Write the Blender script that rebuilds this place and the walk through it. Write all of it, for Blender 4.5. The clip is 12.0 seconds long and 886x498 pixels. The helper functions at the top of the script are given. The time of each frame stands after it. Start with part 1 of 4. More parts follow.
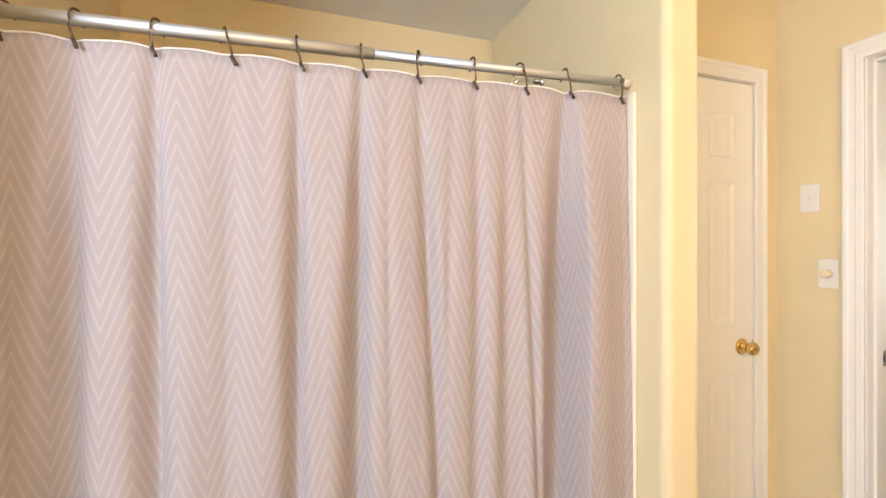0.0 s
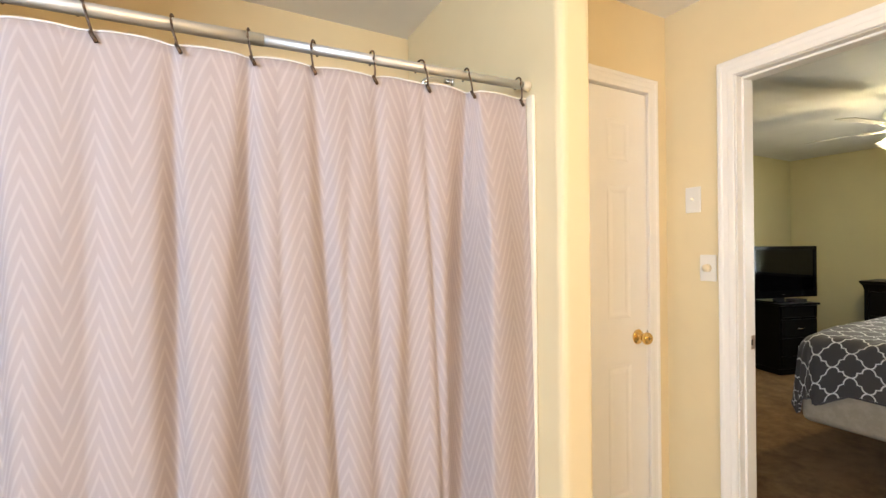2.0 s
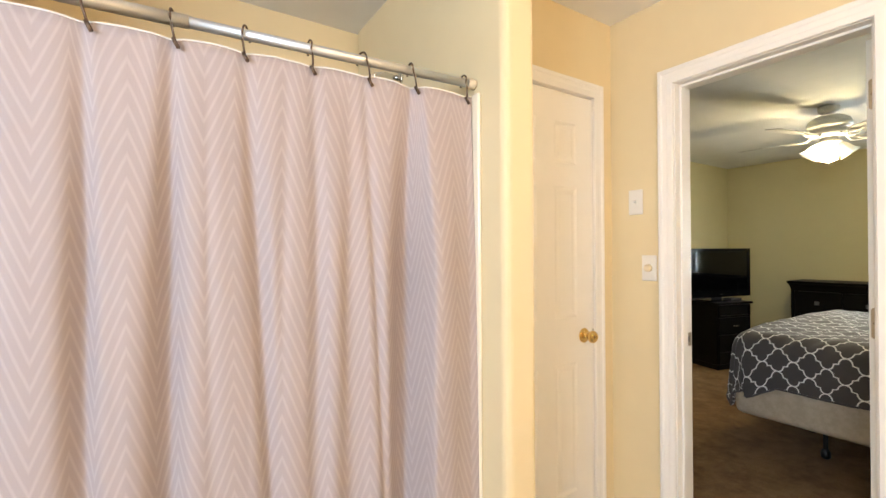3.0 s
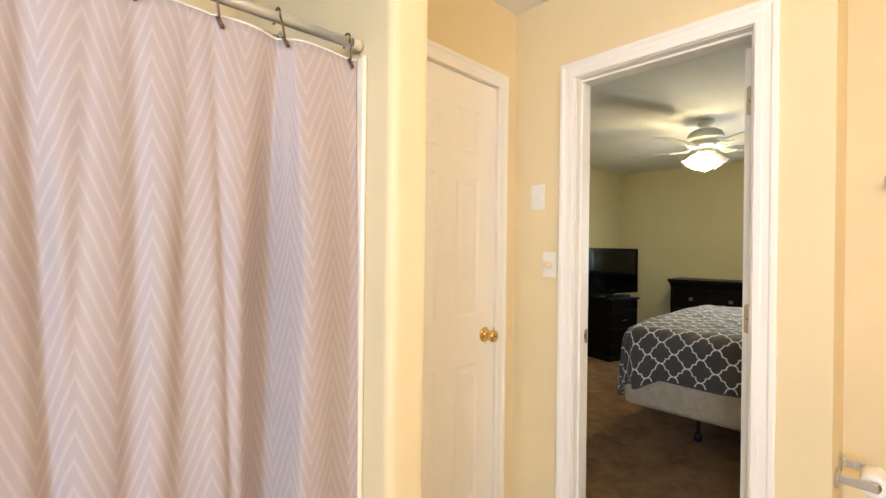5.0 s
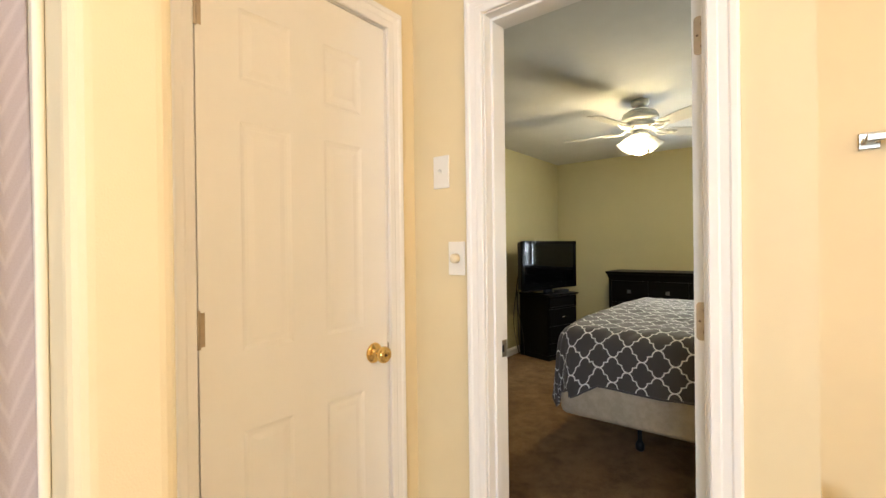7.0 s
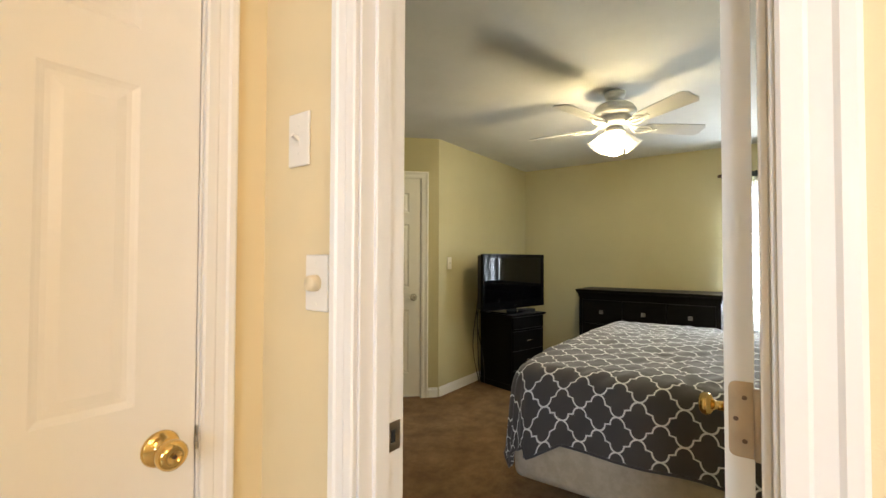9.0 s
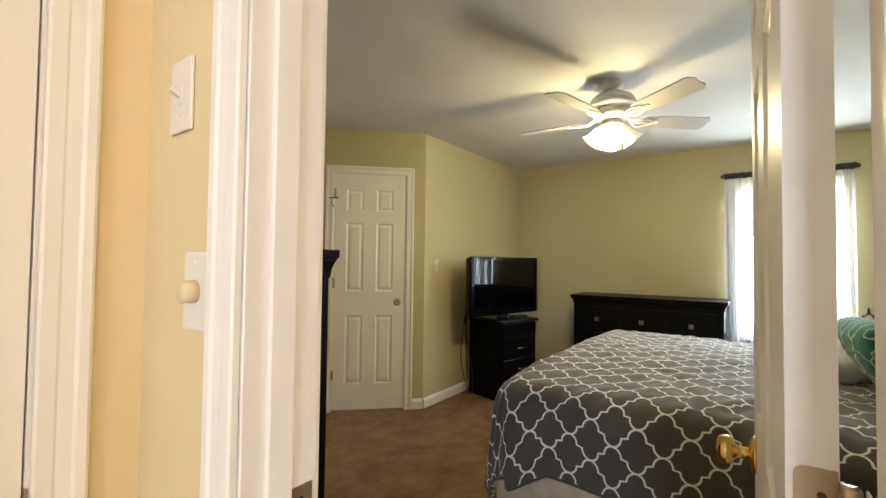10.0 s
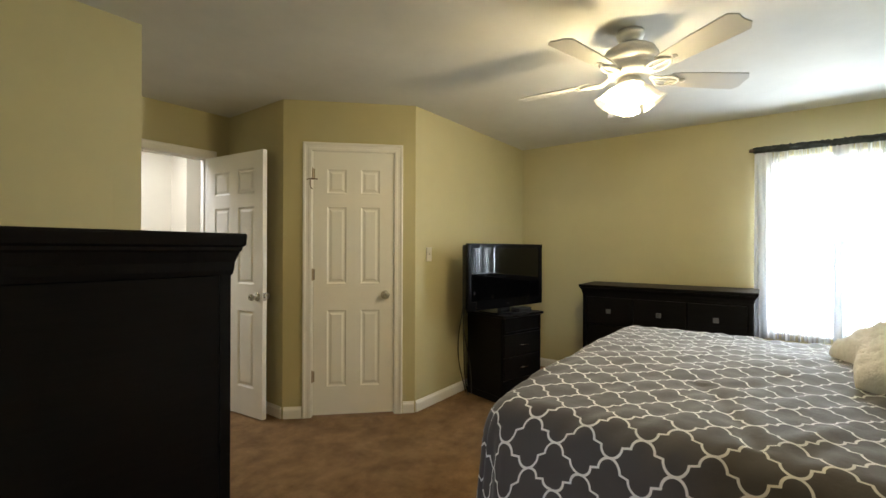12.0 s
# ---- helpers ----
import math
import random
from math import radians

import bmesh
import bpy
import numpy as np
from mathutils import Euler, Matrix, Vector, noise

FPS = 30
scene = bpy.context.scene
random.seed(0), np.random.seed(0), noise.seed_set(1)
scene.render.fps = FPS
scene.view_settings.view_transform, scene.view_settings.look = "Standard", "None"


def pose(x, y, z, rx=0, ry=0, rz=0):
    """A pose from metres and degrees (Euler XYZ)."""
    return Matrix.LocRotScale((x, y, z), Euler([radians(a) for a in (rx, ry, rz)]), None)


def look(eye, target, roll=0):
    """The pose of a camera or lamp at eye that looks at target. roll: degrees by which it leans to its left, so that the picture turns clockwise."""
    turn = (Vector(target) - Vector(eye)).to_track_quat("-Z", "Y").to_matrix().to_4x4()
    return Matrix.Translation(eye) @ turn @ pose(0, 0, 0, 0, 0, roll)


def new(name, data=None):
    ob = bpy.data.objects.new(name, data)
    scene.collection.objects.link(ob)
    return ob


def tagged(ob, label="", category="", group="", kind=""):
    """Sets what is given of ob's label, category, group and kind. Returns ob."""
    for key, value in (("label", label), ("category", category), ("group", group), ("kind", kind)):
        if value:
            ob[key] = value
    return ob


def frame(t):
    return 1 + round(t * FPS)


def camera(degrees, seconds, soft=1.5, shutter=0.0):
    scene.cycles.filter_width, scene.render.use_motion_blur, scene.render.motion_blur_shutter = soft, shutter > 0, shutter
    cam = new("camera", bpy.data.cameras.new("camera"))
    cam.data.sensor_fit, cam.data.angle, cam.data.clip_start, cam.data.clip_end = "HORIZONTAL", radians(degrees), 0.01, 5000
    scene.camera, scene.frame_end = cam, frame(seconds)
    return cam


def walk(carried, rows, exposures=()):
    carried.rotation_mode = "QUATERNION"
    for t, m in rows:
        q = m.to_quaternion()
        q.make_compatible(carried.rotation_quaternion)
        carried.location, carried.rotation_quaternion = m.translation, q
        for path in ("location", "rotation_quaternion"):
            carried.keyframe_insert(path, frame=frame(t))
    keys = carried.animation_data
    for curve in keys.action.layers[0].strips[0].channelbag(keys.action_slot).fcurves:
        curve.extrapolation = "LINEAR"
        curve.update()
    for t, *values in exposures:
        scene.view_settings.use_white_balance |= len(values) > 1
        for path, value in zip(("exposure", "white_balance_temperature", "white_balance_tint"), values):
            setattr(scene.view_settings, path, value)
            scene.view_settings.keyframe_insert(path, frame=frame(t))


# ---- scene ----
cam = camera(91.3, 12.0)
PATH = [
    (0, (1.018, -0.059, 1.332), (1.665, 1.834, 1.334), -0.0),
    (0.5, (1.04, -0.064, 1.323), (1.761, 1.802, 1.327), 0.0),
    (1, (1.058, -0.07, 1.326), (1.847, 1.768, 1.325), -0.2),
    (1.5, (1.08, -0.072, 1.327), (1.938, 1.735, 1.33), -0.4),
    (2, (1.099, -0.072, 1.325), (2.03, 1.698, 1.33), -0.5),
    (2.5, (1.125, -0.071, 1.324), (2.134, 1.656, 1.329), -0.4),
    (3, (1.151, -0.074, 1.316), (2.24, 1.603, 1.328), -0.3),
    (5, (1.317, 0.014, 1.301), (2.713, 1.446, 1.301), 0.7),
    (5.5, (1.417, 0.049, 1.288), (2.874, 1.419, 1.282), 0.4),
    (6, (1.534, 0.09, 1.286), (3.026, 1.421, 1.275), 0.0),
    (6.5, (1.666, 0.126, 1.277), (3.19, 1.421, 1.268), -0.4),
    (7, (1.812, 0.16, 1.275), (3.366, 1.419, 1.268), -0.7),
    (9, (2.431, 0.335, 1.287), (4.052, 1.506, 1.332), 0.2),
    (9.5, (2.567, 0.377, 1.289), (4.199, 1.533, 1.341), 0.6),
    (10, (2.688, 0.395, 1.285), (4.314, 1.557, 1.343), 0.7),
    (10.5, (2.806, 0.434, 1.284), (4.427, 1.605, 1.332), 0.8),
    (11, (2.923, 0.458, 1.283), (4.524, 1.657, 1.315), 0.8),
    (11.5, (3.002, 0.508, 1.288), (4.61, 1.698, 1.3), 0.4),
    (12, (3.084, 0.543, 1.285), (4.693, 1.731, 1.287), 0.2),
]
walk(cam, [(t, look(eye, target, roll)) for t, eye, target, roll in PATH])

# ---- world and light ----
world = bpy.data.worlds.new("world")
scene.world = world
world.use_nodes = True
wn = world.node_tree.nodes
sky = wn.new("ShaderNodeTexSky")
sky.sky_type, sky.sun_disc = "NISHITA", False
sky.sun_elevation, sky.sun_rotation = radians(48), radians(200)
world.node_tree.links.new(sky.outputs[0], wn["Background"].inputs[0])
wn["Background"].inputs[1].default_value = 0.12


def area(name, m, sx, sy, watts, color):
    d = bpy.data.lights.new(name, "AREA")
    d.shape, d.size, d.size_y, d.energy, d.color = "RECTANGLE", sx, sy, watts, color
    ob = new(name, d)
    ob.matrix_world = m
    return ob


def bulb(name, p, watts, color, r):
    d = bpy.data.lights.new(name, "POINT")
    d.energy, d.color, d.shadow_soft_size = watts, color, r
    ob = new(name, d)
    ob.location = p
    return ob


# daylight in the openings of the bedroom window and the bathroom window
area("bedroom_daylight", look((7.72, 0.120, 1.34), (5.0, 0.120, 0.55)), 0.60, 1.38, 135, (0.80, 0.91, 1.0))
area("bathroom_daylight", look((-0.86, -0.75, 1.72), (1.2, 0.6, 1.6)), 0.9, 0.9, 84, (0.65, 0.79, 1.0))
# warm bathroom ceiling and vanity lamps
area("vanity_lamp", look((1.75, -1.70, 1.98), (1.9, 0.6, 2.0)), 1.2, 0.25, 22, (1.0, 0.68, 0.40))
bulb("bathroom_lamp", (1.90, -0.50, 2.00), 14, (1.0, 0.70, 0.43), 0.10)
area("hallway_lamp", look((4.30, 4.85, 2.38), (4.30, 4.85, 0.0)), 0.6, 0.6, 24, (0.97, 0.97, 1.0))
FAN = Vector((5.474, 1.10, 2.418))
# three of the four fan bulbs burn
for k in range(3):
    a = radians(20 + 90 * k)
    bulb("fan_bulb", (FAN.x + 0.085 * math.cos(a), FAN.y + 0.085 * math.sin(a), 2.018), 15.8, (1.0, 0.81, 0.47), 0.022)


# ---- materials ----
class Mat:
    """A small builder for node materials."""

    def __init__(self, name, color=(0.5, 0.5, 0.5), rough=0.6, metal=0.0):
        self.m = bpy.data.materials.new(name)
        self.m.use_nodes = True
        self.t = self.m.node_tree
        self.b = self.t.nodes["Principled BSDF"]
        self.b.inputs["Base Color"].default_value = (*color, 1)
        self.b.inputs["Roughness"].default_value = rough
        self.b.inputs["Metallic"].default_value = metal

    def n(self, kind, **props):
        x = self.t.nodes.new("ShaderNode" + kind)
        for k, v in props.items():
            if k == "operation":
                x.operation = v
            elif k == "data_type":
                x.data_type = v
            elif k == "blend_type":
                x.blend_type = v
        return x

    def link(self, a, b):
        self.t.links.new(a, b)

    def math(self, op, a, b=0.0, c=0.0):
        x = self.n("Math", operation=op)
        for i, v in enumerate((a, b, c)):
            if isinstance(v, (int, float)):
                x.inputs[i].default_value = v
            else:
                self.link(v, x.inputs[i])
        return x.outputs[0]

    def coords(self, kind="Object"):
        return self.n("TexCoord").outputs[kind]

    def noise(self, scale, detail=4.0, rough=0.6, vec=None, stretch=None):
        x = self.n("TexNoise")
        x.inputs["Scale"].default_value, x.inputs["Detail"].default_value, x.inputs["Roughness"].default_value = scale, detail, rough
        v = vec or self.coords()
        if stretch:
            mp = self.n("Mapping")
            mp.inputs["Scale"].default_value = stretch
            self.link(v, mp.inputs[0])
            v = mp.outputs[0]
        self.link(v, x.inputs["Vector"])
        return x.outputs["Fac"]

    def ramp(self, fac, a, b, lo=0.3, hi=0.7):
        x = self.n("ValToRGB")
        x.color_ramp.elements[0].position, x.color_ramp.elements[1].position = lo, hi
        x.color_ramp.elements[0].color, x.color_ramp.elements[1].color = (*a, 1), (*b, 1)
        self.link(fac, x.inputs[0])
        return x.outputs[0]

    def mix(self, fac, a, b):
        x = self.n("Mix", data_type="RGBA")
        for s, v in ((x.inputs[0], fac), (x.inputs[6], a), (x.inputs[7], b)):
            if isinstance(v, (int, float)):
                s.default_value = v
            elif isinstance(v, tuple):
                s.default_value = (*v, 1)
            else:
                self.link(v, s)
        return x.outputs[2]

    def color(self, out):
        self.link(out, self.b.inputs["Base Color"])
        return self

    def rough(self, out):
        self.link(out, self.b.inputs["Roughness"])
        return self

    def bump(self, out, strength, distance):
        x = self.n("Bump")
        x.inputs["Strength"].default_value, x.inputs["Distance"].default_value = strength, distance
        self.link(out, x.inputs["Height"])
        if self.b.inputs["Normal"].is_linked:
            self.link(self.b.inputs["Normal"].links[0].from_socket, x.inputs["Normal"])
        self.link(x.outputs[0], self.b.inputs["Normal"])
        return self


def paint(name, color, rough=0.55, texture=0.25, vary=0.05):
    """Rolled wall paint: soft large mottling and a fine roller stipple."""
    m = Mat(name, color, rough)
    lo = tuple(c * (1 - vary) for c in color)
    hi = tuple(min(1, c * (1 + vary * 0.6)) for c in color)
    m.color(m.ramp(m.noise(1.7, 5, 0.65), lo, hi, 0.3, 0.72))
    m.rough(m.math("MULTIPLY_ADD", m.noise(9, 3), 0.18, rough - 0.09))
    m.bump(m.noise(38, 4, 0.6), texture * 0.35, 0.003)
    return m.bump(m.noise(420, 2, 0.5), texture, 0.0015).m


def trim_paint(name, color=(0.86, 0.84, 0.80), rough=0.40):
    m = Mat(name, color, rough)
    m.color(m.ramp(m.noise(6, 6, 0.7), tuple(c * 0.975 for c in color), color, 0.3, 0.6))
    m.rough(m.math("MULTIPLY_ADD", m.noise(14, 3), 0.22, rough - 0.1))
    return m.bump(m.noise(90, 3, 0.5, stretch=(1, 1, 0.3)), 0.02, 0.0004).m


def metal(name, color, rough, wear=0.12):
    m = Mat(name, color, rough, 1.0)
    m.rough(m.math("MULTIPLY_ADD", m.noise(40, 4), wear * 2, rough - wear))
    m.color(m.ramp(m.noise(25, 5), tuple(c * 0.85 for c in color), color, 0.3, 0.65))
    return m.m


BATH_PAINT = paint("warm_cream_wall_paint", (0.77, 0.642, 0.395))
BED_PAINT = paint("tan_wall_paint", (0.535, 0.478, 0.272))
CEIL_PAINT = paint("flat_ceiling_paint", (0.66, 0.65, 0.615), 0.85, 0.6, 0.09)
# lighter copy for the bathroom: colour makes up for weak light on its ceiling
LIFTED_CEIL = paint("brightened_bathroom_ceiling_paint", (0.86, 0.85, 0.82), 0.85, 0.5, 0.04)
HALL_PAINT = paint("pale_hallway_paint", (0.72, 0.68, 0.58))
TRIM = trim_paint("white_trim_paint")
DOOR_PAINT = trim_paint("white_door_paint", (0.90, 0.88, 0.83), 0.36)
PLASTIC = Mat("white_plastic", (0.80, 0.77, 0.70), 0.35).m
BRASS = metal("polished_brass", (0.80, 0.55, 0.20), 0.16, 0.08)
AGED = metal("worn_hinge_metal", (0.62, 0.60, 0.55), 0.27, 0.06)
HINGE = metal("brown_hinge_metal", (0.50, 0.41, 0.30), 0.36, 0.08)
DULL_NICKEL = metal("dull_nickel", (0.46, 0.42, 0.34), 0.30, 0.08)
CHROME = metal("chrome", (0.78, 0.78, 0.77), 0.14, 0.08)
STEEL = Mat("brushed_steel_tube", (0.74, 0.75, 0.76), 0.48, 1.0).m
BRONZE = metal("dark_bronze", (0.16, 0.11, 0.08), 0.42)
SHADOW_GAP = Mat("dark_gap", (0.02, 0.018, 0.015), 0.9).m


def black_wood():
    m = Mat("black_stained_wood", (0.006, 0.005, 0.005), 0.36)
    m.b.inputs["Specular IOR Level"].default_value = 0.12
    g = m.noise(6, 6, 0.65, stretch=(1.0, 1.0, 14.0))
    m.color(m.ramp(g, (0.0018, 0.0015, 0.0015), (0.005, 0.004, 0.0036), 0.3, 0.7))
    m.rough(m.math("MULTIPLY_ADD", m.noise(20, 4), 0.25, 0.3))
    return m.bump(g, 0.12, 0.001).m


BLACK_WOOD = black_wood()


def carpet_mat():
    m = Mat("brown_shag_carpet", (0.25, 0.15, 0.07), 0.95)
    big = m.noise(5.0, 6, 0.75)
    fine = m.noise(150, 3, 0.7)
    c = m.mix(m.ramp(big, (0, 0, 0), (1, 1, 1), 0.36, 0.66), (0.19, 0.103, 0.040), (0.40, 0.24, 0.105))
    m.color(m.mix(m.ramp(fine, (0, 0, 0), (1, 1, 1), 0.3, 0.75), m.mix(0.55, c, (0.10, 0.055, 0.025)), c))
    m.bump(m.noise(7, 4), 0.5, 0.02)
    return m.bump(fine, 0.9, 0.012).m


CARPET = carpet_mat()


def tile_mat():
    m = Mat("bathroom_vinyl", (0.55, 0.48, 0.38), 0.4)
    m.color(m.ramp(m.noise(5, 5), (0.38, 0.33, 0.27), (0.50, 0.45, 0.37)))
    return m.m


VINYL = tile_mat()


# ---- building blocks ----
def mesh_object(name, bm, material, smooth=False):
    me = bpy.data.meshes.new(name)
    bmesh.ops.recalc_face_normals(bm, faces=bm.faces)
    bm.to_mesh(me)
    bm.free()
    me.materials.append(material)
    if smooth:
        me.polygons.foreach_set("use_smooth", [True] * len(me.polygons))
    return new(name, me)


def part(name, bm, material, parent=None, label="", smooth=False):
    ob = mesh_object(name, bm, material, smooth)
    ob.parent = parent
    if label:
        ob["label"] = label
    return ob


def thing(name, m, label, category, group=""):
    ob = new(name)
    ob.empty_display_size = 0.1
    ob.matrix_world = m
    return tagged(ob, label, category, group)


def box(bm, x0, y0, z0, x1, y1, z1, bevel=0.0, seg=2):
    vs = [bm.verts.new(p) for p in ((x0, y0, z0), (x1, y0, z0), (x1, y1, z0), (x0, y1, z0), (x0, y0, z1), (x1, y0, z1), (x1, y1, z1), (x0, y1, z1))]
    fs = [bm.faces.new([vs[i] for i in q]) for q in ((0, 3, 2, 1), (4, 5, 6, 7), (0, 1, 5, 4), (1, 2, 6, 5), (2, 3, 7, 6), (3, 0, 4, 7))]
    if bevel:
        edges = list({e for f in fs for e in f.edges})
        bmesh.ops.bevel(bm, geom=edges, offset=bevel, segments=seg, affect="EDGES", profile=0.5)
    return bm


def boxed(*a, **k):
    return box(bmesh.new(), *a, **k)


def lathe(bm, profile, steps=24, m=None):
    """Turn a profile of (radius, height) round the z axis."""
    m = m or Matrix()
    rings = []
    for r, z in profile:
        if r < 1e-5:
            rings.append([bm.verts.new(m @ Vector((0, 0, z)))])
        else:
            rings.append([bm.verts.new(m @ Vector((r * math.cos(2 * math.pi * i / steps), r * math.sin(2 * math.pi * i / steps), z))) for i in range(steps)])
    for a, b in zip(rings, rings[1:]):
        for i in range(steps):
            j = (i + 1) % steps
            q = [a[i % len(a)], a[j % len(a)], b[j % len(b)], b[i % len(b)]]
            q = [v for k, v in enumerate(q) if v not in q[:k]]
            if len(q) > 2:
                bm.faces.new(q)
    return bm


def tube(bm, pts, r, steps=10, cap=True):
    """A round bar along points."""
    pts = [Vector(p) for p in pts]
    rings = []
    up = Vector((0, 0, 1))
    for i, p in enumerate(pts):
        d = (pts[min(i + 1, len(pts) - 1)] - pts[max(i - 1, 0)]).normalized()
        u = d.cross(up)
        u = d.cross(Vector((0, 1, 0))) if u.length < 0.2 else u
        u.normalize()
        v = d.cross(u)
        rings.append([bm.verts.new(p + r * (math.cos(2 * math.pi * k / steps) * u + math.sin(2 * math.pi * k / steps) * v)) for k in range(steps)])
    for a, b in zip(rings, rings[1:]):
        for k in range(steps):
            bm.faces.new((a[k], a[(k + 1) % steps], b[(k + 1) % steps], b[k]))
    if cap:
        bm.faces.new(rings[0])
        bm.faces.new(rings[-1])
    return bm


def slab_with_holes(bm, length, height, thick, holes):
    """A wall in local x (length), z (height), y (0 to thick), with rectangular holes (x0, z0, x1, z1)."""
    us = sorted({0.0, length, *[h[0] for h in holes], *[h[2] for h in holes]})
    vs = sorted({0.0, height, *[h[1] for h in holes], *[h[3] for h in holes]})
    solid = lambda i, j: 0 <= i < len(us) - 1 and 0 <= j < len(vs) - 1 and not any(h[0] - 1e-6 <= us[i] and us[i + 1] <= h[2] + 1e-6 and h[1] - 1e-6 <= vs[j] and vs[j + 1] <= h[3] + 1e-6 for h in holes)
    cache = {}

    def v(i, j, k):
        key = (i, j, k)
        if key not in cache:
            cache[key] = bm.verts.new((us[i], thick * k, vs[j]))
        return cache[key]

    for i in range(len(us) - 1):
        for j in range(len(vs) - 1):
            if not solid(i, j):
                continue
            bm.faces.new((v(i, j, 0), v(i + 1, j, 0), v(i + 1, j + 1, 0), v(i, j + 1, 0)))
            bm.faces.new((v(i, j, 1), v(i, j + 1, 1), v(i + 1, j + 1, 1), v(i + 1, j, 1)))
            for di, dj, a, b in ((-1, 0, (i, j), (i, j + 1)), (1, 0, (i + 1, j), (i + 1, j + 1)), (0, -1, (i, j), (i + 1, j)), (0, 1, (i, j + 1), (i + 1, j + 1))):
                if not solid(i + di, j + dj):
                    bm.faces.new((v(*a, 0), v(*a, 1), v(*b, 1), v(*b, 0)))
    return bm


H = 2.418


def wall(name, a, b, thick, mats, holes=(), label="", height=H + 0.1):
    """A wall from a to b; its thickness lies to the left of that way. mats: the right face's paint, the left face's."""
    a, b = Vector((*a, 0)), Vector((*b, 0))
    bm = slab_with_holes(bmesh.new(), (b - a).length, height, thick, holes)
    ob = mesh_object(name, bm, mats[0])
    if mats[1] is not mats[0]:
        ob.data.materials.append(mats[1])
        for f in ob.data.polygons:
            if f.normal.y * thick > 0.05 and abs(f.center.y) > abs(thick) * 0.9:
                f.material_index = 1
    d = b - a
    ob.matrix_world = pose(a.x, a.y, 0, 0, 0, math.degrees(math.atan2(d.y, d.x)))
    return tagged(ob, label, "wall", kind="structure")


# ---- the structure ----
T = 0.12
BATH2, BED2 = (BATH_PAINT, BATH_PAINT), (BED_PAINT, BED_PAINT)
# floors
fb = bmesh.new()
box(fb, 3.06, 0.17, -0.1, 7.75, 4.32, 0.0)
box(fb, 3.51, -0.95, -0.1, 7.75, 0.17, 0.0)
fl = mesh_object("floor_bedroom", fb, CARPET)
tagged(fl, "brown shag carpet floor of the bedroom", "carpet", kind="structure")
fb = bmesh.new()
box(fb, -1.0, -1.95, -0.1, 3.06, 2.0, 0.0)
box(fb, 3.06, -1.95, -0.1, 3.51, 0.17, 0.0)
fl = mesh_object("floor_bathroom", fb, VINYL)
tagged(fl, "beige vinyl bathroom floor", "floor", kind="structure")
fl = mesh_object("floor_hallway", boxed(3.0, 4.32, -0.1, 6.0, 6.2, 0.0), CARPET)
tagged(fl, "brown carpet floor of the hallway", "carpet", kind="structure")
# ceilings; those of the bathroom take the lightened copy of the paint
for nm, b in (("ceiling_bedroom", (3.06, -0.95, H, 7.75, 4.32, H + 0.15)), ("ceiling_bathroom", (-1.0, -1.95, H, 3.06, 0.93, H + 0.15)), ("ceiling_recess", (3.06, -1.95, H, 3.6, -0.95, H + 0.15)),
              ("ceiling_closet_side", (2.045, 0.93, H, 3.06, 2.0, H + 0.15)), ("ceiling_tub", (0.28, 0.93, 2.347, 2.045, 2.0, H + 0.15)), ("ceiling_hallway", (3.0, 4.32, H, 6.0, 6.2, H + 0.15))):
    tagged(mesh_object(nm, boxed(*b), CEIL_PAINT if nm in ("ceiling_bedroom", "ceiling_hallway") else LIFTED_CEIL), "off-white matt painted ceiling", "ceiling", kind="structure")

# the wall between bathroom and bedroom, with the door opening
DY0, DY1, DTOP = 0.302, 0.957, 2.048
TD = 0.122
wall("wall_bath_bedroom", (3.0 + TD, 0.22), (3.0 + TD, 3.195), TD, (BED_PAINT, BATH_PAINT), [(DY0 - 0.22, 0.0, DY1 - 0.22, DTOP)], "wall between bathroom and bedroom with a doorway")
# toilet recess beside it
wall("wall_recess_return", (3.0, 0.12), (3.57, 0.12), 0.10, (BATH_PAINT, BED_PAINT), label="short return wall of the recess")
wall("wall_recess_back", (3.57, -1.8), (3.57, 0.12), T, (BED_PAINT, BATH_PAINT), label="cream painted wall of the recess")
# tub alcove, closet wall
tp_wall = mesh_object("wall_tub_partition", boxed(1.927, 0.81, -0.05, 2.045, 1.862, H + 0.1, bevel=0.026, seg=5), BATH_PAINT)
tagged(tp_wall, "cream painted partition with rounded corners beside the tub", "wall", kind="structure")
wall("wall_tub_back", (-1.0, 1.86), (2.1, 1.86), T, BATH2, label="cream painted wall behind the tub")
wall("wall_tub_left", (0.28, 0.81), (0.40, 0.81), 1.05, BATH2, label="cream painted wall at the tub's other end")
wall("wall_closet", (2.045, 1.255), (3.0, 1.255), 0.10, BATH2, [(2.222 - 2.045, 0.0, 2.874 - 2.045, 2.048)], "cream painted wall with a closet door")
wall("wall_closet_inside", (2.045, 1.86), (3.0, 1.86), T, BATH2, label="plain wall inside the closet")
# unseen bathroom walls; the west one has a window
wall("wall_bath_west", (-0.8, -1.9), (-0.8, 0.81), T, BATH2, [(0.7, 1.25, 1.6, 2.2)], "plain bathroom wall with a window")
wall("wall_bath_north", (-0.92, 0.81), (0.28, 0.81), T, BATH2, label="plain cream bathroom wall")
wall("wall_bath_south", (-0.92, -1.8), (3.57, -1.8), T, BATH2, label="plain cream bathroom wall").location.y -= T
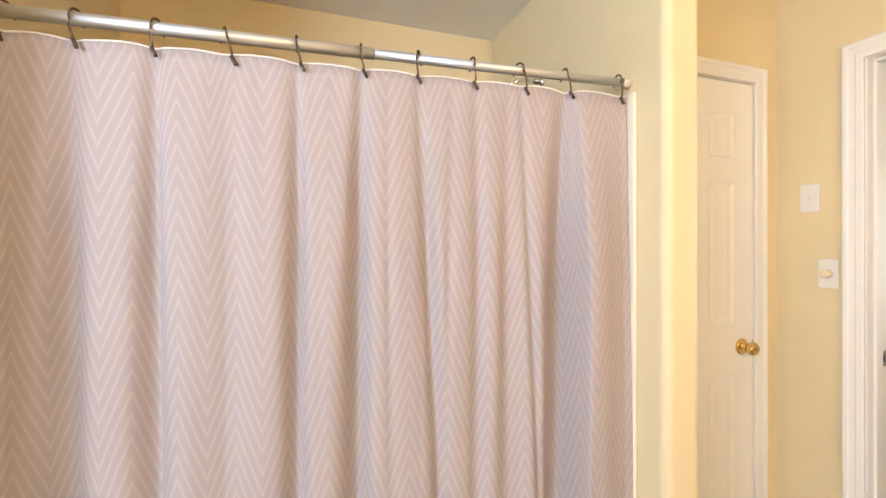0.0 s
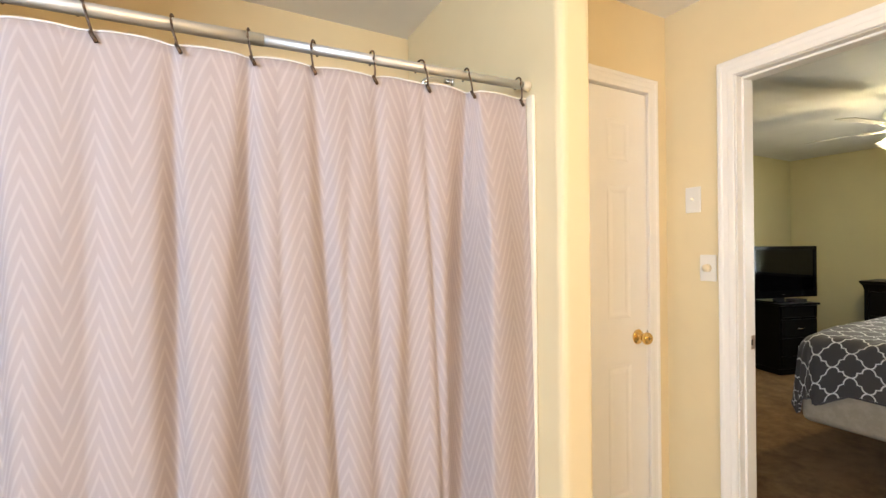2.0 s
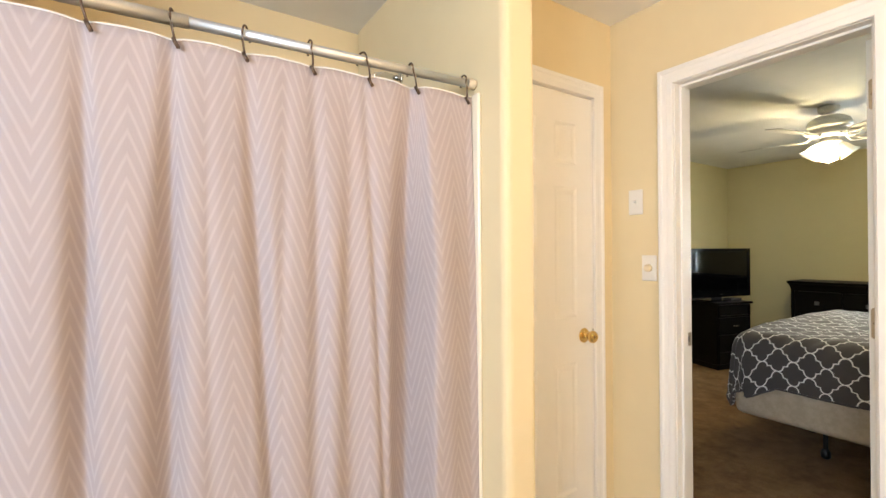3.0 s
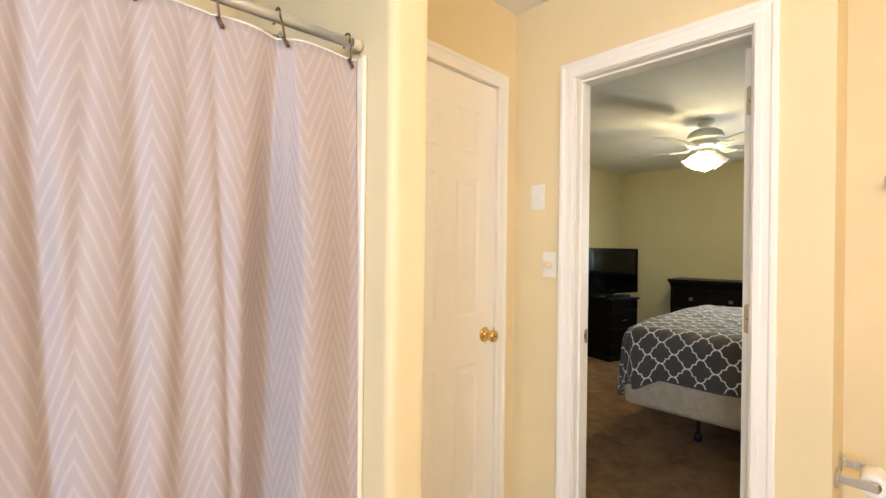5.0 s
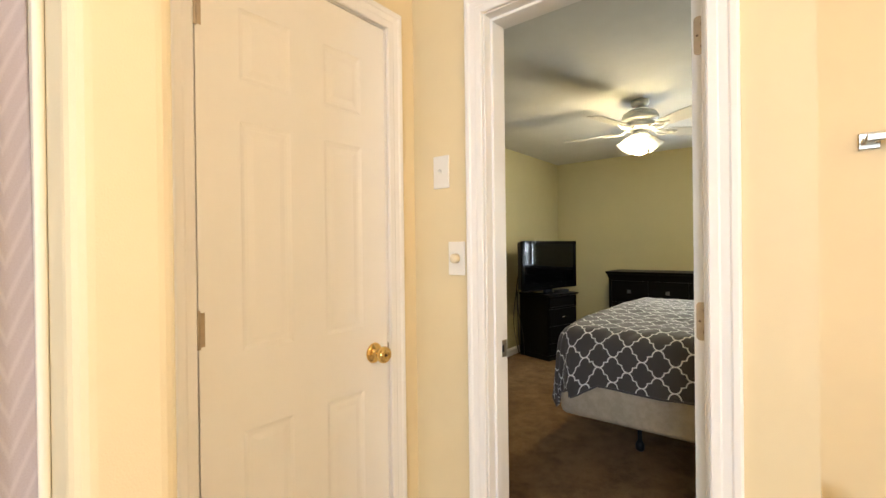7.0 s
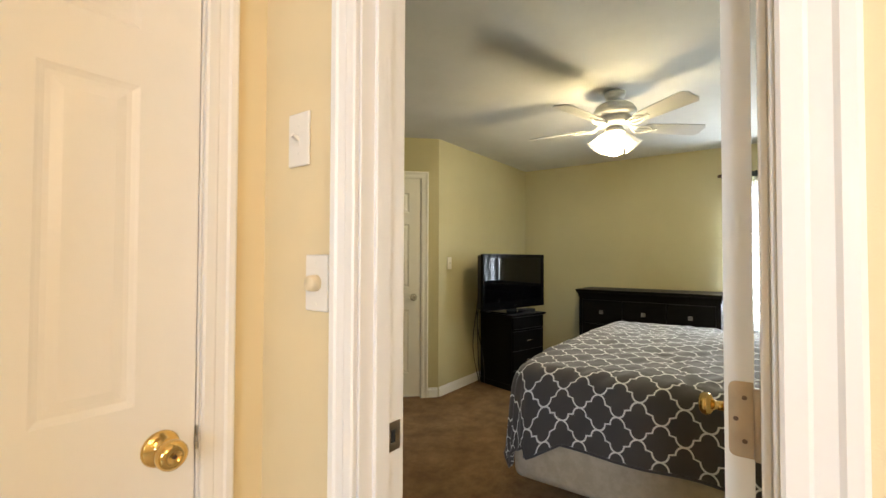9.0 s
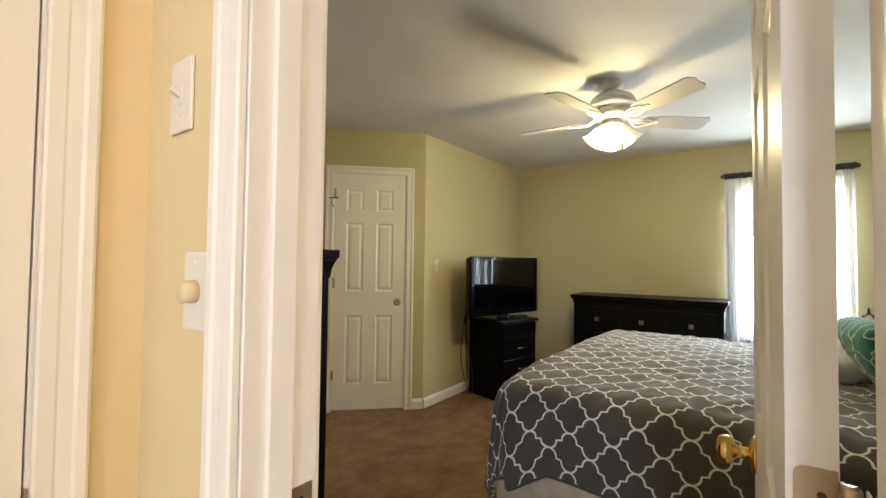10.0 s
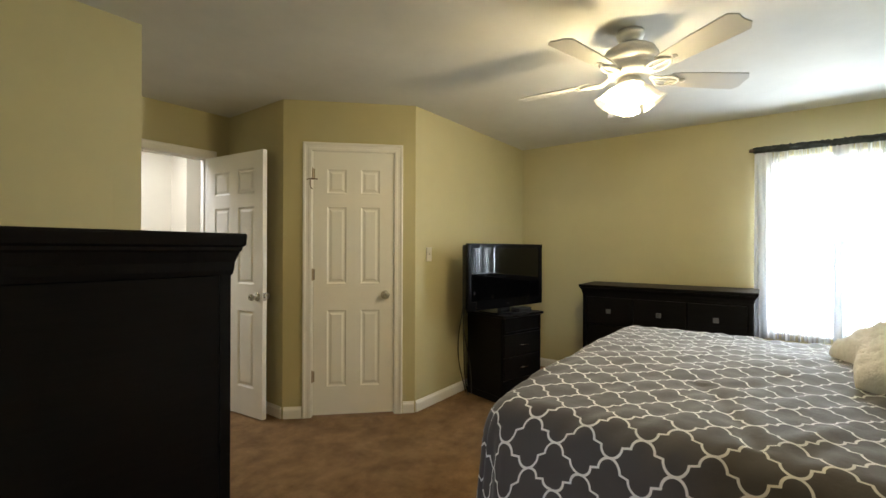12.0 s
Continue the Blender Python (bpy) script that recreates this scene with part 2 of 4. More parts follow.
# bedroom walls
WY0, WY1, WZ0, WZ1 = -0.24, 0.53, 0.62, 2.06
wall("wall_bedroom_window", (7.6, 3.6), (7.6, -0.95), T, BED2, [(3.6 - WY1, WZ0, 3.6 - WY0, WZ1)], "tan painted wall with the bedroom window")
wall("wall_bedroom_corner", (7.6, 2.75), (5.705, 2.75), -T, BED2, label="tan painted wall behind the television")
wall("wall_bedroom_head", (3.57, -0.94), (7.72, -0.94), T, BED2, label="plain tan wall behind the bed")
DIAG_A, DIAG_B = Vector((5.705, 2.75, 0)), Vector((5.0, 3.462, 0))
DL = (DIAG_B - DIAG_A).length
wall("wall_diagonal_closet", DIAG_A[:2], DIAG_B[:2], -T, BED2, [(0.152, 0.0, 0.804, 2.048)], "tan painted diagonal wall with a closet door")
wall("wall_entry_side", (5.0, 3.462), (5.0, 4.262), -T, BED2, label="tan painted wall beside the entry door")
wall("wall_entry", (5.12, 4.262), (3.82, 4.262), -T, (BED_PAINT, HALL_PAINT), [(5.12 - 4.833, 0.0, 5.12 - 4.077, 2.048)], "tan painted wall with the entry doorway")
wall("wall_entry_left", (3.94, 3.075), (3.94, 4.262), T, BED2, label="tan painted wall of the entry nook")
wall("wall_chest_nook", (3.122, 3.075), (3.82, 3.075), T, BED2, label="tan painted wall behind the tall chest")
# hallway
HALL2 = (HALL_PAINT, HALL_PAINT)
wall("wall_hall_far", (6.0, 5.55), (3.0, 5.55), -T, HALL2, label="pale hallway wall")
wall("wall_hall_jog", (5.05, 5.2), (5.7, 5.2), 0.35, HALL2, label="pale hallway wall that steps forward")
wall("wall_hall_left", (3.3, 4.382), (3.3, 5.55), T, HALL2, label="pale hallway wall")
wall("wall_hall_right", (5.7, 4.382), (5.7, 5.55), -T, HALL2, label="pale hallway wall")

# bright overcast distance outside the windows
glow = Mat("bright_overcast_distance")
em = glow.n("Emission")
em.inputs[0].default_value, em.inputs[1].default_value = (0.88, 0.95, 1.0, 1), 3.0
glow.link(em.outputs[0], glow.t.nodes["Material Output"].inputs[0])
bd = mesh_object("backdrop", boxed(12.0, -14, -0.6, 12.05, 14, 9), glow.m)
tagged(bd, "bright hazy daylight outside the window", "backdrop", kind="structure")
gr = mesh_object("ground", boxed(-40, -40, -0.75, 60, 40, -0.6), Mat("grass_ground", (0.06, 0.09, 0.03), 0.9).m)
tagged(gr, "ground outside the house", "ground", kind="structure")

# ---- doors and trim ----
CASING = ((0.0, 0.0), (0.0, 0.009), (0.004, 0.012), (0.022, 0.0125), (0.026, 0.011), (0.044, 0.0125), (0.049, 0.016), (0.061, 0.0165), (0.066, 0.013), (0.066, 0.0))


def casing(name, m, w, h, label="white painted moulded door casing"):
    """Moulded trim round an opening: local x from 0 to w, z from 0 to h, proud towards -y."""
    bm = bmesh.new()
    rows = []
    for cx, cz, ox, oz in ((0, 0, -1, 0), (0, h, -1, 1), (w, h, 1, 1), (w, 0, 1, 0)):
        rows.append([bm.verts.new((cx + ox * d, -p, cz + oz * d)) for d, p in CASING])
    for a, b in zip(rows, rows[1:]):
        for k in range(len(CASING) - 1):
            bm.faces.new((a[k], a[k + 1], b[k + 1], b[k]))
    bm.faces.new(rows[0])
    bm.faces.new(rows[-1])
    ob = mesh_object(name, bm, TRIM)
    ob.matrix_world = m
    return tagged(ob, label, "door casing", kind="structure")


def door_frame(m, w, h, depth, stop, number):
    """Jamb boards with a stop: the clear opening is w by h; depth runs towards +y."""
    t = 0.0175
    fr = tagged(new("door_frame_%d" % number), "white painted wooden door jamb", "door frame", kind="structure")
    fr.matrix_world = m
    part("jamb", boxed(-t, 0.001, 0.0, 0, depth - 0.001, h + t, bevel=0.0015, seg=1), TRIM, fr)
    part("jamb", boxed(w, 0.001, 0.0, w + t, depth - 0.001, h + t, bevel=0.0015, seg=1), TRIM, fr)
    part("head_jamb", boxed(0, 0.001, h, w, depth - 0.001, h + t, bevel=0.0015, seg=1), TRIM, fr)
    a, b = stop
    part("stop", boxed(0, a, 0.0, 0.010, b, h - 0.010, bevel=0.002, seg=1), TRIM, fr)
    part("stop", boxed(w - 0.010, a, 0.0, w, b, h - 0.010, bevel=0.002, seg=1), TRIM, fr)
    part("stop", boxed(0, a, h - 0.010, w, b, h, bevel=0.002, seg=1), TRIM, fr)
    return fr


def panel_mesh(w, h, half, relief=1.0):
    """One moulded panel of a door: a sloped moulding, a flat groove and a raised field on both faces."""
    bm = bmesh.new()
    for s in (-1, 1):
        loops = []
        for inset, depth in ((0.0, 0.0), (0.005, 0.0045), (0.012, 0.009), (0.020, 0.009), (0.036, 0.003)):
            y = s * (half - depth * relief)
            i = inset
            loops.append([bm.verts.new(p) for p in ((i, y, i), (w - i, y, i), (w - i, y, h - i), (i, y, h - i))])
        for a, b in zip(loops, loops[1:]):
            for k in range(4):
                bm.faces.new((a[k], a[(k + 1) % 4], b[(k + 1) % 4], b[k]))
        bm.faces.new(loops[-1])
    return bm


def knob_set(parent, x, z, half, material, dent=False):
    """A round knob with its rose on both faces of a door."""
    for s in (-1, 1):
        bm = bmesh.new()
        turn = Matrix.Translation((x, s * half, z)) @ Matrix.Rotation(radians(90 if s < 0 else -90), 4, "X")
        lathe(bm, ((0.0, 0.0), (0.033, 0.0), (0.034, 0.003), (0.031, 0.007), (0.022, 0.010), (0.012, 0.013), (0.011, 0.028), (0.015, 0.033), (0.024, 0.038), (0.0275, 0.046), (0.0265, 0.056), (0.020, 0.063), (0.012, 0.0655), (0.010, 0.063), (0.0, 0.0625)), 28, turn)
        k = part("knob", bm, material, parent, "polished round door knob", True)
        part("key_hole", lathe(bmesh.new(), ((0.0, 0.0625), (0.0035, 0.0625), (0.0035, 0.0645), (0.0, 0.0645)), 10, turn), BRONZE, k)


ROWS_Z = ((0.215, 0.80), (1.005, 1.595), (1.70, 1.885))


def panel_door(name, m, w, hinge_x, face, metal_mat, label, h=2.018, knob_z=0.915, hinges=True, number=1, relief=1.0):
    """A six-panel door leaf: local x 0 to w, y centred on its thickness. hinge_x: 0 or w. face: the side (-1, 1) that shows the knuckles."""
    half = 0.0175
    d = tagged(new(name), label, "door", kind="structure")
    d.matrix_world = m
    pw = (w - 0.105 * 2 - 0.11) / 2
    holes = [(x, z0, x + pw, z1) for x in (0.105, w - 0.105 - pw) for z0, z1 in ROWS_Z]
    bm = slab_with_holes(bmesh.new(), w, h, 2 * half, holes)
    bmesh.ops.translate(bm, verts=bm.verts, vec=(0, -half, 0))
    part("leaf", bm, DOOR_PAINT, d)
    for x0, z0, x1, z1 in holes:
        p = part("panel", panel_mesh(x1 - x0, z1 - z0, half, relief), DOOR_PAINT, d)
        p.location = (x0, 0, z0)
    kx = 0.062 if hinge_x > 0 else w - 0.062
    knob_set(d, kx, knob_z, half, metal_mat)
    lx = 0.0 if hinge_x > 0 else w
    s = -1 if hinge_x > 0 else 1
    part("latch_plate", boxed(min(lx, lx + s * 0.0015), -0.012, knob_z - 0.028, max(lx, lx + s * 0.0015), 0.012, knob_z + 0.028), metal_mat, d, "small metal latch plate")
    if hinges:
        for z in (0.25, 1.03, 1.80):
            b = bmesh.new()
            lathe(b, ((0.0, 0.0), (0.0055, 0.0), (0.0055, 0.088), (0.004, 0.092), (0.0, 0.094)), 12, Matrix.Translation((hinge_x + (0.003 if hinge_x > 0 else -0.003), face * (half + 0.005), z)))
            box(b, hinge_x - 0.014, face * half - 0.0006, z + 0.004, hinge_x + 0.014, face * half + 0.0012, z + 0.086)
            part("hinge", b, HINGE, d, "worn metal butt hinge")
    return d


HEAD = 2.030
# bathroom to bedroom: opening y 0.315 to 0.939 in the wall x 3.00 to 3.12
M = pose(3.0, 0.939, 0.002, 0, 0, -90)
door_frame(M, 0.617, HEAD, TD + 0.002, (0.035, 0.075), 1)
casing("trim_door_bath", pose(2.9995, 0.944, 0.0, 0, 0, -90), 0.627, HEAD + 0.005)
casing("trim_door_bed", pose(3.1225, 0.317, 0.0, 0, 0, 90), 0.627, HEAD + 0.005)
strike = tagged(new("strike_plate"), "dark brass strike plate screwed to the door jamb", "strike plate")
strike.matrix_world = pose(3.085, 0.9385, 0.925)
bm = slab_with_holes(bmesh.new(), 0.042, 0.058, 0.0016, [(0.014, 0.016, 0.028, 0.042)])
bmesh.ops.translate(bm, verts=bm.verts, vec=(-0.012, -0.0016, -0.029))
part("plate", bm, HINGE, strike)
part("mortise", boxed(0.003, -0.0008, -0.012, 0.015, -0.0002, 0.012), SHADOW_GAP, strike, "dark latch hole")

def rounded_leaf(x0, x1, y0, y1, z0, z1, r):
    """A thin plate in y and z whose corners on the +y side are rounded."""
    bm = bmesh.new()
    rim = [(y0, z0)] + [(y1 - r + r * math.cos(a), z0 + r - r * math.sin(a)) for a in (math.pi / 2, math.pi / 3, math.pi / 6, 0)]
    rim += [(y1 - r + r * math.cos(a), z1 - r + r * math.sin(a)) for a in (0, math.pi / 6, math.pi / 3, math.pi / 2)] + [(y0, z1)]
    a, b = [[bm.verts.new((x, y, z)) for y, z in rim] for x in (x0, x1)]
    bm.faces.new(a)
    bm.faces.new(b)
    for k in range(len(rim)):
        bm.faces.new((a[k], a[k - 1], b[k - 1], b[k]))
    return bm


# the bedroom door stands open into the bedroom
DL_M = pose(3.166, 0.3560, 0.010, 0, 0, 1.9)
door = panel_door("door_1", DL_M, 0.61, 0.0, 1, BRASS, "white six-panel bedroom door standing open with a brass knob", hinges=False)
for z in (0.235, 1.010, 1.785):
    h = part("hinge", rounded_leaf(-0.0015, 0.0004, -0.0165, 0.0125, z - 0.006, z + 0.098, 0.009), HINGE, door, "worn brown butt hinge with rounded leaf")
    part("knuckle", lathe(bmesh.new(), ((0.0, -0.002), (0.005, -0.002), (0.0065, 0.0), (0.0065, 0.092), (0.005, 0.094), (0.0, 0.094)), 14, Matrix.Translation((-0.016, -0.022, z))), HINGE, h, smooth=True)
    part("leaf_plate", boxed(-0.040, -0.0330, z, -0.010, -0.0310, z + 0.092, bevel=0.0008, seg=1), PLASTIC, h, "painted hinge leaf on the jamb")
    part("web", boxed(-0.018, -0.020, z + 0.001, -0.0005, -0.017, z + 0.091), HINGE, h)
    for k, (yy, zz) in enumerate(((-0.006, 0.016), (0.004, 0.046), (-0.006, 0.076))):
        part("screw", lathe(bmesh.new(), ((0.0, 0.0), (0.0035, 0.0), (0.003, 0.001), (0.0, 0.0012)), 10, Matrix.Translation((-0.0012, yy, z + zz)) @ Matrix.Rotation(radians(-90), 4, "Y")), BRONZE, h)

# bathroom closet door, shut: x 2.24 to 2.856 at y 1.255
door_frame(pose(2.240, 1.255, 0.002), 0.616, HEAD, 0.10, (0.040, 0.055), 2)
casing("trim_closet", pose(2.235, 1.2545, 0.0), 0.626, HEAD + 0.005)
panel_door("door_2", pose(2.243, 1.2745, 0.010), 0.610, 0.0, -1, BRASS, "white six-panel bathroom closet door, shut, with a brass knob", number=2, relief=0.55)
sp = tagged(new("strike_plate"), "tarnished strike plate on the closet jamb", "strike plate")
sp.matrix_world = pose(2.8555, 1.257, 0.925)
part("plate", boxed(-0.001, -0.003, -0.024, 0.004, 0.006, 0.024, bevel=0.001, seg=1), AGED, sp)

# diagonal closet door of the bedroom
A2 = math.degrees(math.atan2((DIAG_B - DIAG_A).y, (DIAG_B - DIAG_A).x))
# seen from the room the wall runs right to left, so the frame is turned round
DF = pose(DIAG_A.x, DIAG_A.y, 0, 0, 0, A2) @ pose(0.786, 0, 0, 0, 0, 180)
door_frame(DF @ pose(0, 0, 0.002), 0.616, HEAD, T, (0.040, 0.055), 3)
casing("trim_diagonal", DF @ pose(-0.005, -0.0005, 0), 0.626, HEAD + 0.005)
NICKEL = metal("satin_nickel", (0.52, 0.49, 0.42), 0.28)
d3 = panel_door("door_3", DF @ pose(0.003, 0.0195, 0.014), 0.610, 0.0, -1, NICKEL, "white six-panel closet door, shut, in the diagonal wall", number=3)
hook = bmesh.new()
tube(hook, ((-0.045, -0.030, 1.800), (-0.020, -0.030, 1.806), (0.035, -0.030, 1.806)), 0.005, 8)
tube(hook, ((-0.020, -0.030, 1.810), (-0.020, -0.032, 1.760), (-0.012, -0.034, 1.735), (-0.002, -0.034, 1.728)), 0.004, 8)
box(hook, -0.028, -0.030, 1.788, -0.012, -0.017, 1.822)
part("door_latch", hook, BRONZE, d3, "dark metal safety latch at the top of the door")

# entry door of the bedroom, open, and its frame
EF = pose(4.094, 4.262, 0.002)
door_frame(EF, 0.722, HEAD, T, (0.040, 0.055), 4)
casing("trim_entry", pose(4.089, 4.2615, 0.0), 0.732, HEAD + 0.005)
ang = math.degrees(math.atan2(3.543 - 4.24, 4.895 - 4.822))
panel_door("door_4", pose(4.822, 4.236, 0.010, 0, 0, ang) @ pose(0, 0.0, 0), 0.705, 0.0, -1, NICKEL, "white six-panel entry door standing open into the room", hinges=False, number=4)

# baseboards
BASE = ((0.0, 0.0), (0.013, 0.0), (0.013, 0.062), (0.010, 0.072), (0.006, 0.078), (0.004, 0.086), (0.0, 0.088))


def baseboard(a, b):
    """A moulded board along a wall's foot from a to b; the room lies to the right of that way."""
    a, b = Vector((*a, 0)), Vector((*b, 0))
    L = (b - a).length
    bm = bmesh.new()
    ends = [[bm.verts.new((x, -p, z)) for p, z in BASE] for x in (0.0, L)]
    n = len(BASE)
    for k in range(n):
        bm.faces.new((ends[0][k], ends[0][(k + 1) % n], ends[1][(k + 1) % n], ends[1][k]))
    bm.faces.new(ends[0])
    bm.faces.new(ends[1])
    ob = mesh_object("baseboard", bm, TRIM)
    d = b - a
    ob.matrix_world = pose(a.x, a.y, 0.0005, 0, 0, math.degrees(math.atan2(d.y, d.x)))
    return tagged(ob, "white painted moulded baseboard", "baseboard", kind="structure")


diag = lambda u: (DIAG_A + (DIAG_B - DIAG_A).normalized() * u)[:2]
baseboard((5.71, 2.7495), (7.585, 2.7495))
baseboard((7.5995, 2.735), (7.5995, -0.80))
baseboard(diag(0.095), diag(0.006))
baseboard(diag(DL - 0.006), diag(0.862))
baseboard((4.9995, 4.25), (4.9995, 3.475))
baseboard((3.1225, 1.02), (3.1225, 3.06))
baseboard((3.137, 3.0745), (3.93, 3.0745))
baseboard((3.9405, 3.09), (3.9405, 4.25))
baseboard((2.9995, 1.24), (2.9995, 1.012))

# ---- bathroom things ----
def chevron_mat():
    """Mauve-grey cloth with woven pale zigzag lines that run across its width."""
    m = Mat("chevron_curtain_cloth", (0.6, 0.5, 0.5), 0.75)
    uv = m.n("UVMap").outputs[0]
    sep = m.n("SeparateXYZ")
    m.link(uv, sep.inputs[0])
    wob = m.noise(3.0, 2, 0.5, vec=uv)
    x = m.math("MULTIPLY_ADD", wob, 0.010, sep.outputs[0])
    zig = m.math("PINGPONG", x, 0.050)
    y = m.math("MULTIPLY_ADD", zig, -3.1, sep.outputs[1])
    f = m.math("ABSOLUTE", m.math("SUBTRACT", m.math("FRACT", m.math("DIVIDE", y, 0.048)), 0.5))
    weave = m.noise(700, 2, 0.6, vec=uv)
    f = m.math("ADD", f, m.math("MULTIPLY_ADD", weave, 0.16, -0.08))
    line = m.ramp(f, (1, 1, 1), (0, 0, 0), 0.03, 0.24)
    base = m.mix(m.noise(2.4, 4, 0.6, vec=uv), (0.446, 0.396, 0.406), (0.536, 0.470, 0.484))
    base = m.mix(m.ramp(weave, (0, 0, 0), (1, 1, 1), 0.3, 0.8), base, m.mix(0.85, base, (0.40, 0.33, 0.31)))
    m.color(m.mix(m.math("MULTIPLY", line, 0.25), base, (0.82, 0.76, 0.74)))
    tr = m.n("BsdfTranslucent")
    tr.inputs[0].default_value = (0.66, 0.56, 0.52, 1)
    ms = m.n("MixShader")
    ms.inputs[0].default_value = 0.14
    out = m.t.nodes["Material Output"]
    m.link(m.b.outputs[0], ms.inputs[1])
    m.link(tr.outputs[0], ms.inputs[2])
    m.link(ms.outputs[0], out.inputs[0])
    return m.bump(weave, 0.25, 0.0008).bump(line, 0.2, 0.0006).m


HOOKS = (0.470, 0.591, 0.737, 0.868, 1.022, 1.169, 1.311, 1.451, 1.582, 1.718, 1.887)
rod_y = lambda x: 1.045 - 0.0655 * (x - 0.40)
ROD_Z = 1.808
rod = thing("shower_rod", pose(0.402, rod_y(0.402), ROD_Z), "brushed steel telescopic shower curtain rod between the walls", "curtain rod")
xj = 1.20
RUBBER = Mat("cream_rubber", (0.62, 0.54, 0.40), 0.6).m
part("tube_wide", tube(bmesh.new(), [(0, 0, 0), (xj - 0.402, rod_y(xj) - rod_y(0.402), 0)], 0.0140, 20), STEEL, rod, smooth=True)
part("tube_narrow", tube(bmesh.new(), [(xj - 0.402, rod_y(xj) - rod_y(0.402), 0), (1.521, rod_y(1.923) - rod_y(0.402), 0)], 0.0122, 20), STEEL, rod, smooth=True)
for x, s in ((0.0, 1), (1.523, -1)):
    part("end_cap", lathe(bmesh.new(), ((0.0, 0.0), (0.0150, 0.0), (0.0150, 0.006), (0.0138, 0.010), (0.0138, 0.024), (0.0122, 0.025)), 20, Matrix.Translation((x, rod_y(0.402 + x) - rod_y(0.402), 0)) @ Matrix.Rotation(radians(90 * s), 4, "Y")), RUBBER, rod, "pale rubber end cap", True)

# hooks: an open ring over the rod and a short bar with a ball that goes through the cloth
random.seed(4)
for i, x in enumerate(HOOKS):
    hk = bmesh.new()
    sway = random.uniform(-0.012, 0.012)
    ring = [(sway * (a - 90) / 180.0, 0.0185 * math.cos(radians(a)), 0.0185 * math.sin(radians(a)) + 0.001) for a in range(-35, 216, 14)]
    tube(hk, ring, 0.0024, 8)
    p, q = Vector(ring[-1]), Vector((sway + 0.008, -0.012, -0.052))
    tube(hk, [p, p.lerp(q, 0.3) + Vector((0, -0.006, 0)), p.lerp(q, 0.75) + Vector((0, -0.004, 0)), q], 0.0024, 8)
    tube(hk, [q + Vector((-0.004, 0, 0.006)), q + Vector((0.006, -0.004, -0.014))], 0.0042, 8)
    ob = mesh_object("curtain_hook", hk, BRONZE, True)
    ob.matrix_world = pose(x, rod_y(x), ROD_Z, 0, 0, -4 + random.uniform(-18, 18))
    tagged(ob, "dark bronze ring hook hanging on the shower rod", "curtain hook", "shower curtain hooks")


def curtain_mesh():
    bm = bmesh.new()
    uvl = bm.loops.layers.uv.new("UVMap")
    xs = [0.425, *HOOKS]
    cols, rows = 420, 60
    x0, x1 = 0.432, 1.911
    grid, arc = [], []
    s_acc = 0.0
    prev = None
    for c in range(cols + 1):
        x = x0 + (x1 - x0) * c / cols
        k = max(i for i in range(len(xs)) if xs[i] <= x + 1e-9)
        a = xs[k]
        b = xs[k + 1] if k + 1 < len(xs) else a + 0.14
        u = (x - a) / (b - a)
        col = []
        for r in range(rows + 1):
            v = r / rows                                   # 0 at the top
            open_up = 0.16 + 0.84 * min(1.0, v * 3.2)
            fold = (0.002 + 0.006 * min(1.0, v * 3)) * math.sin(math.pi * min(1.0, max(0.0, u)))
            for hx, deep, left, right, drift in CREASES:
                dxx = x - hx - 0.010 - drift * v + 0.006 * noise.noise((v * 2.3, hx * 9, 2.0))
                w = (left if dxx < 0 else 1.5 * right) * (0.62 + 0.5 * v)
                fold -= 0.95 * deep * open_up * math.exp(-(dxx / w) ** 2)
            fold += 0.007 * noise.noise((x * 7.0, v * 0.9, 3.0)) * min(1.0, v * 4) + 0.0025 * noise.noise((x * 24.0, v * 2.4, 9.0))
            z = ROD_Z - 0.045 - 1.52 * v + (0.005 * math.sin(math.pi * u) * (1 - v) ** 6) - 0.004 * noise.noise((x * 6, 1, 1)) * (1 - v)
            gather = 0.005 * math.sin(2 * math.pi * u + 0.4) * min(1.0, v * 3)
            col.append(Vector((x + gather, rod_y(x) - 0.004 - fold, z)))
        if prev:
            s_acc += (col[rows // 2] - prev[rows // 2]).length * 0.86
        prev = col
        arc.append(s_acc)
        grid.append([bm.verts.new(p) for p in col])
    for c in range(cols):
        for r in range(rows):
            f = bm.faces.new((grid[c][r], grid[c][r + 1], grid[c + 1][r + 1], grid[c + 1][r]))
            for lp, (cc, rr) in zip(f.loops, ((c, r), (c, r + 1), (c + 1, r + 1), (c + 1, r))):
                lp[uvl].uv = (arc[cc], -1.52 * rr / rows)
    return bm, grid


# creases under the hooks: place, depth, width of its two flanks, sideways drift down to the hem
CREASES = ((0.565, 0.040, 0.045, 0.020, -0.004), (0.725, 0.034, 0.030, 0.012, -0.006), (0.870, 0.005, 0.03, 0.02, 0.0), (1.012, 0.034, 0.026, 0.012, 0.002), (1.156, 0.042, 0.030, 0.014, -0.006),
           (1.225, 0.008, 0.020, 0.016, 0.01), (1.302, 0.030, 0.026, 0.016, 0.07), (1.385, 0.010, 0.026, 0.014, -0.01), (1.452, 0.016, 0.020, 0.014, 0.01), (1.540, 0.022, 0.034, 0.020, 0.01),
           (1.580, 0.016, 0.018, 0.012, 0.07), (1.712, 0.062, 0.058, 0.010, -0.002), (1.744, -0.054, 0.014, 0.105, 0.0))
cb, cg = curtain_mesh()
hem_pts = [v.co.copy() + Vector((0, -0.001, 0.0005)) for v in [g[0] for g in cg]][::3]
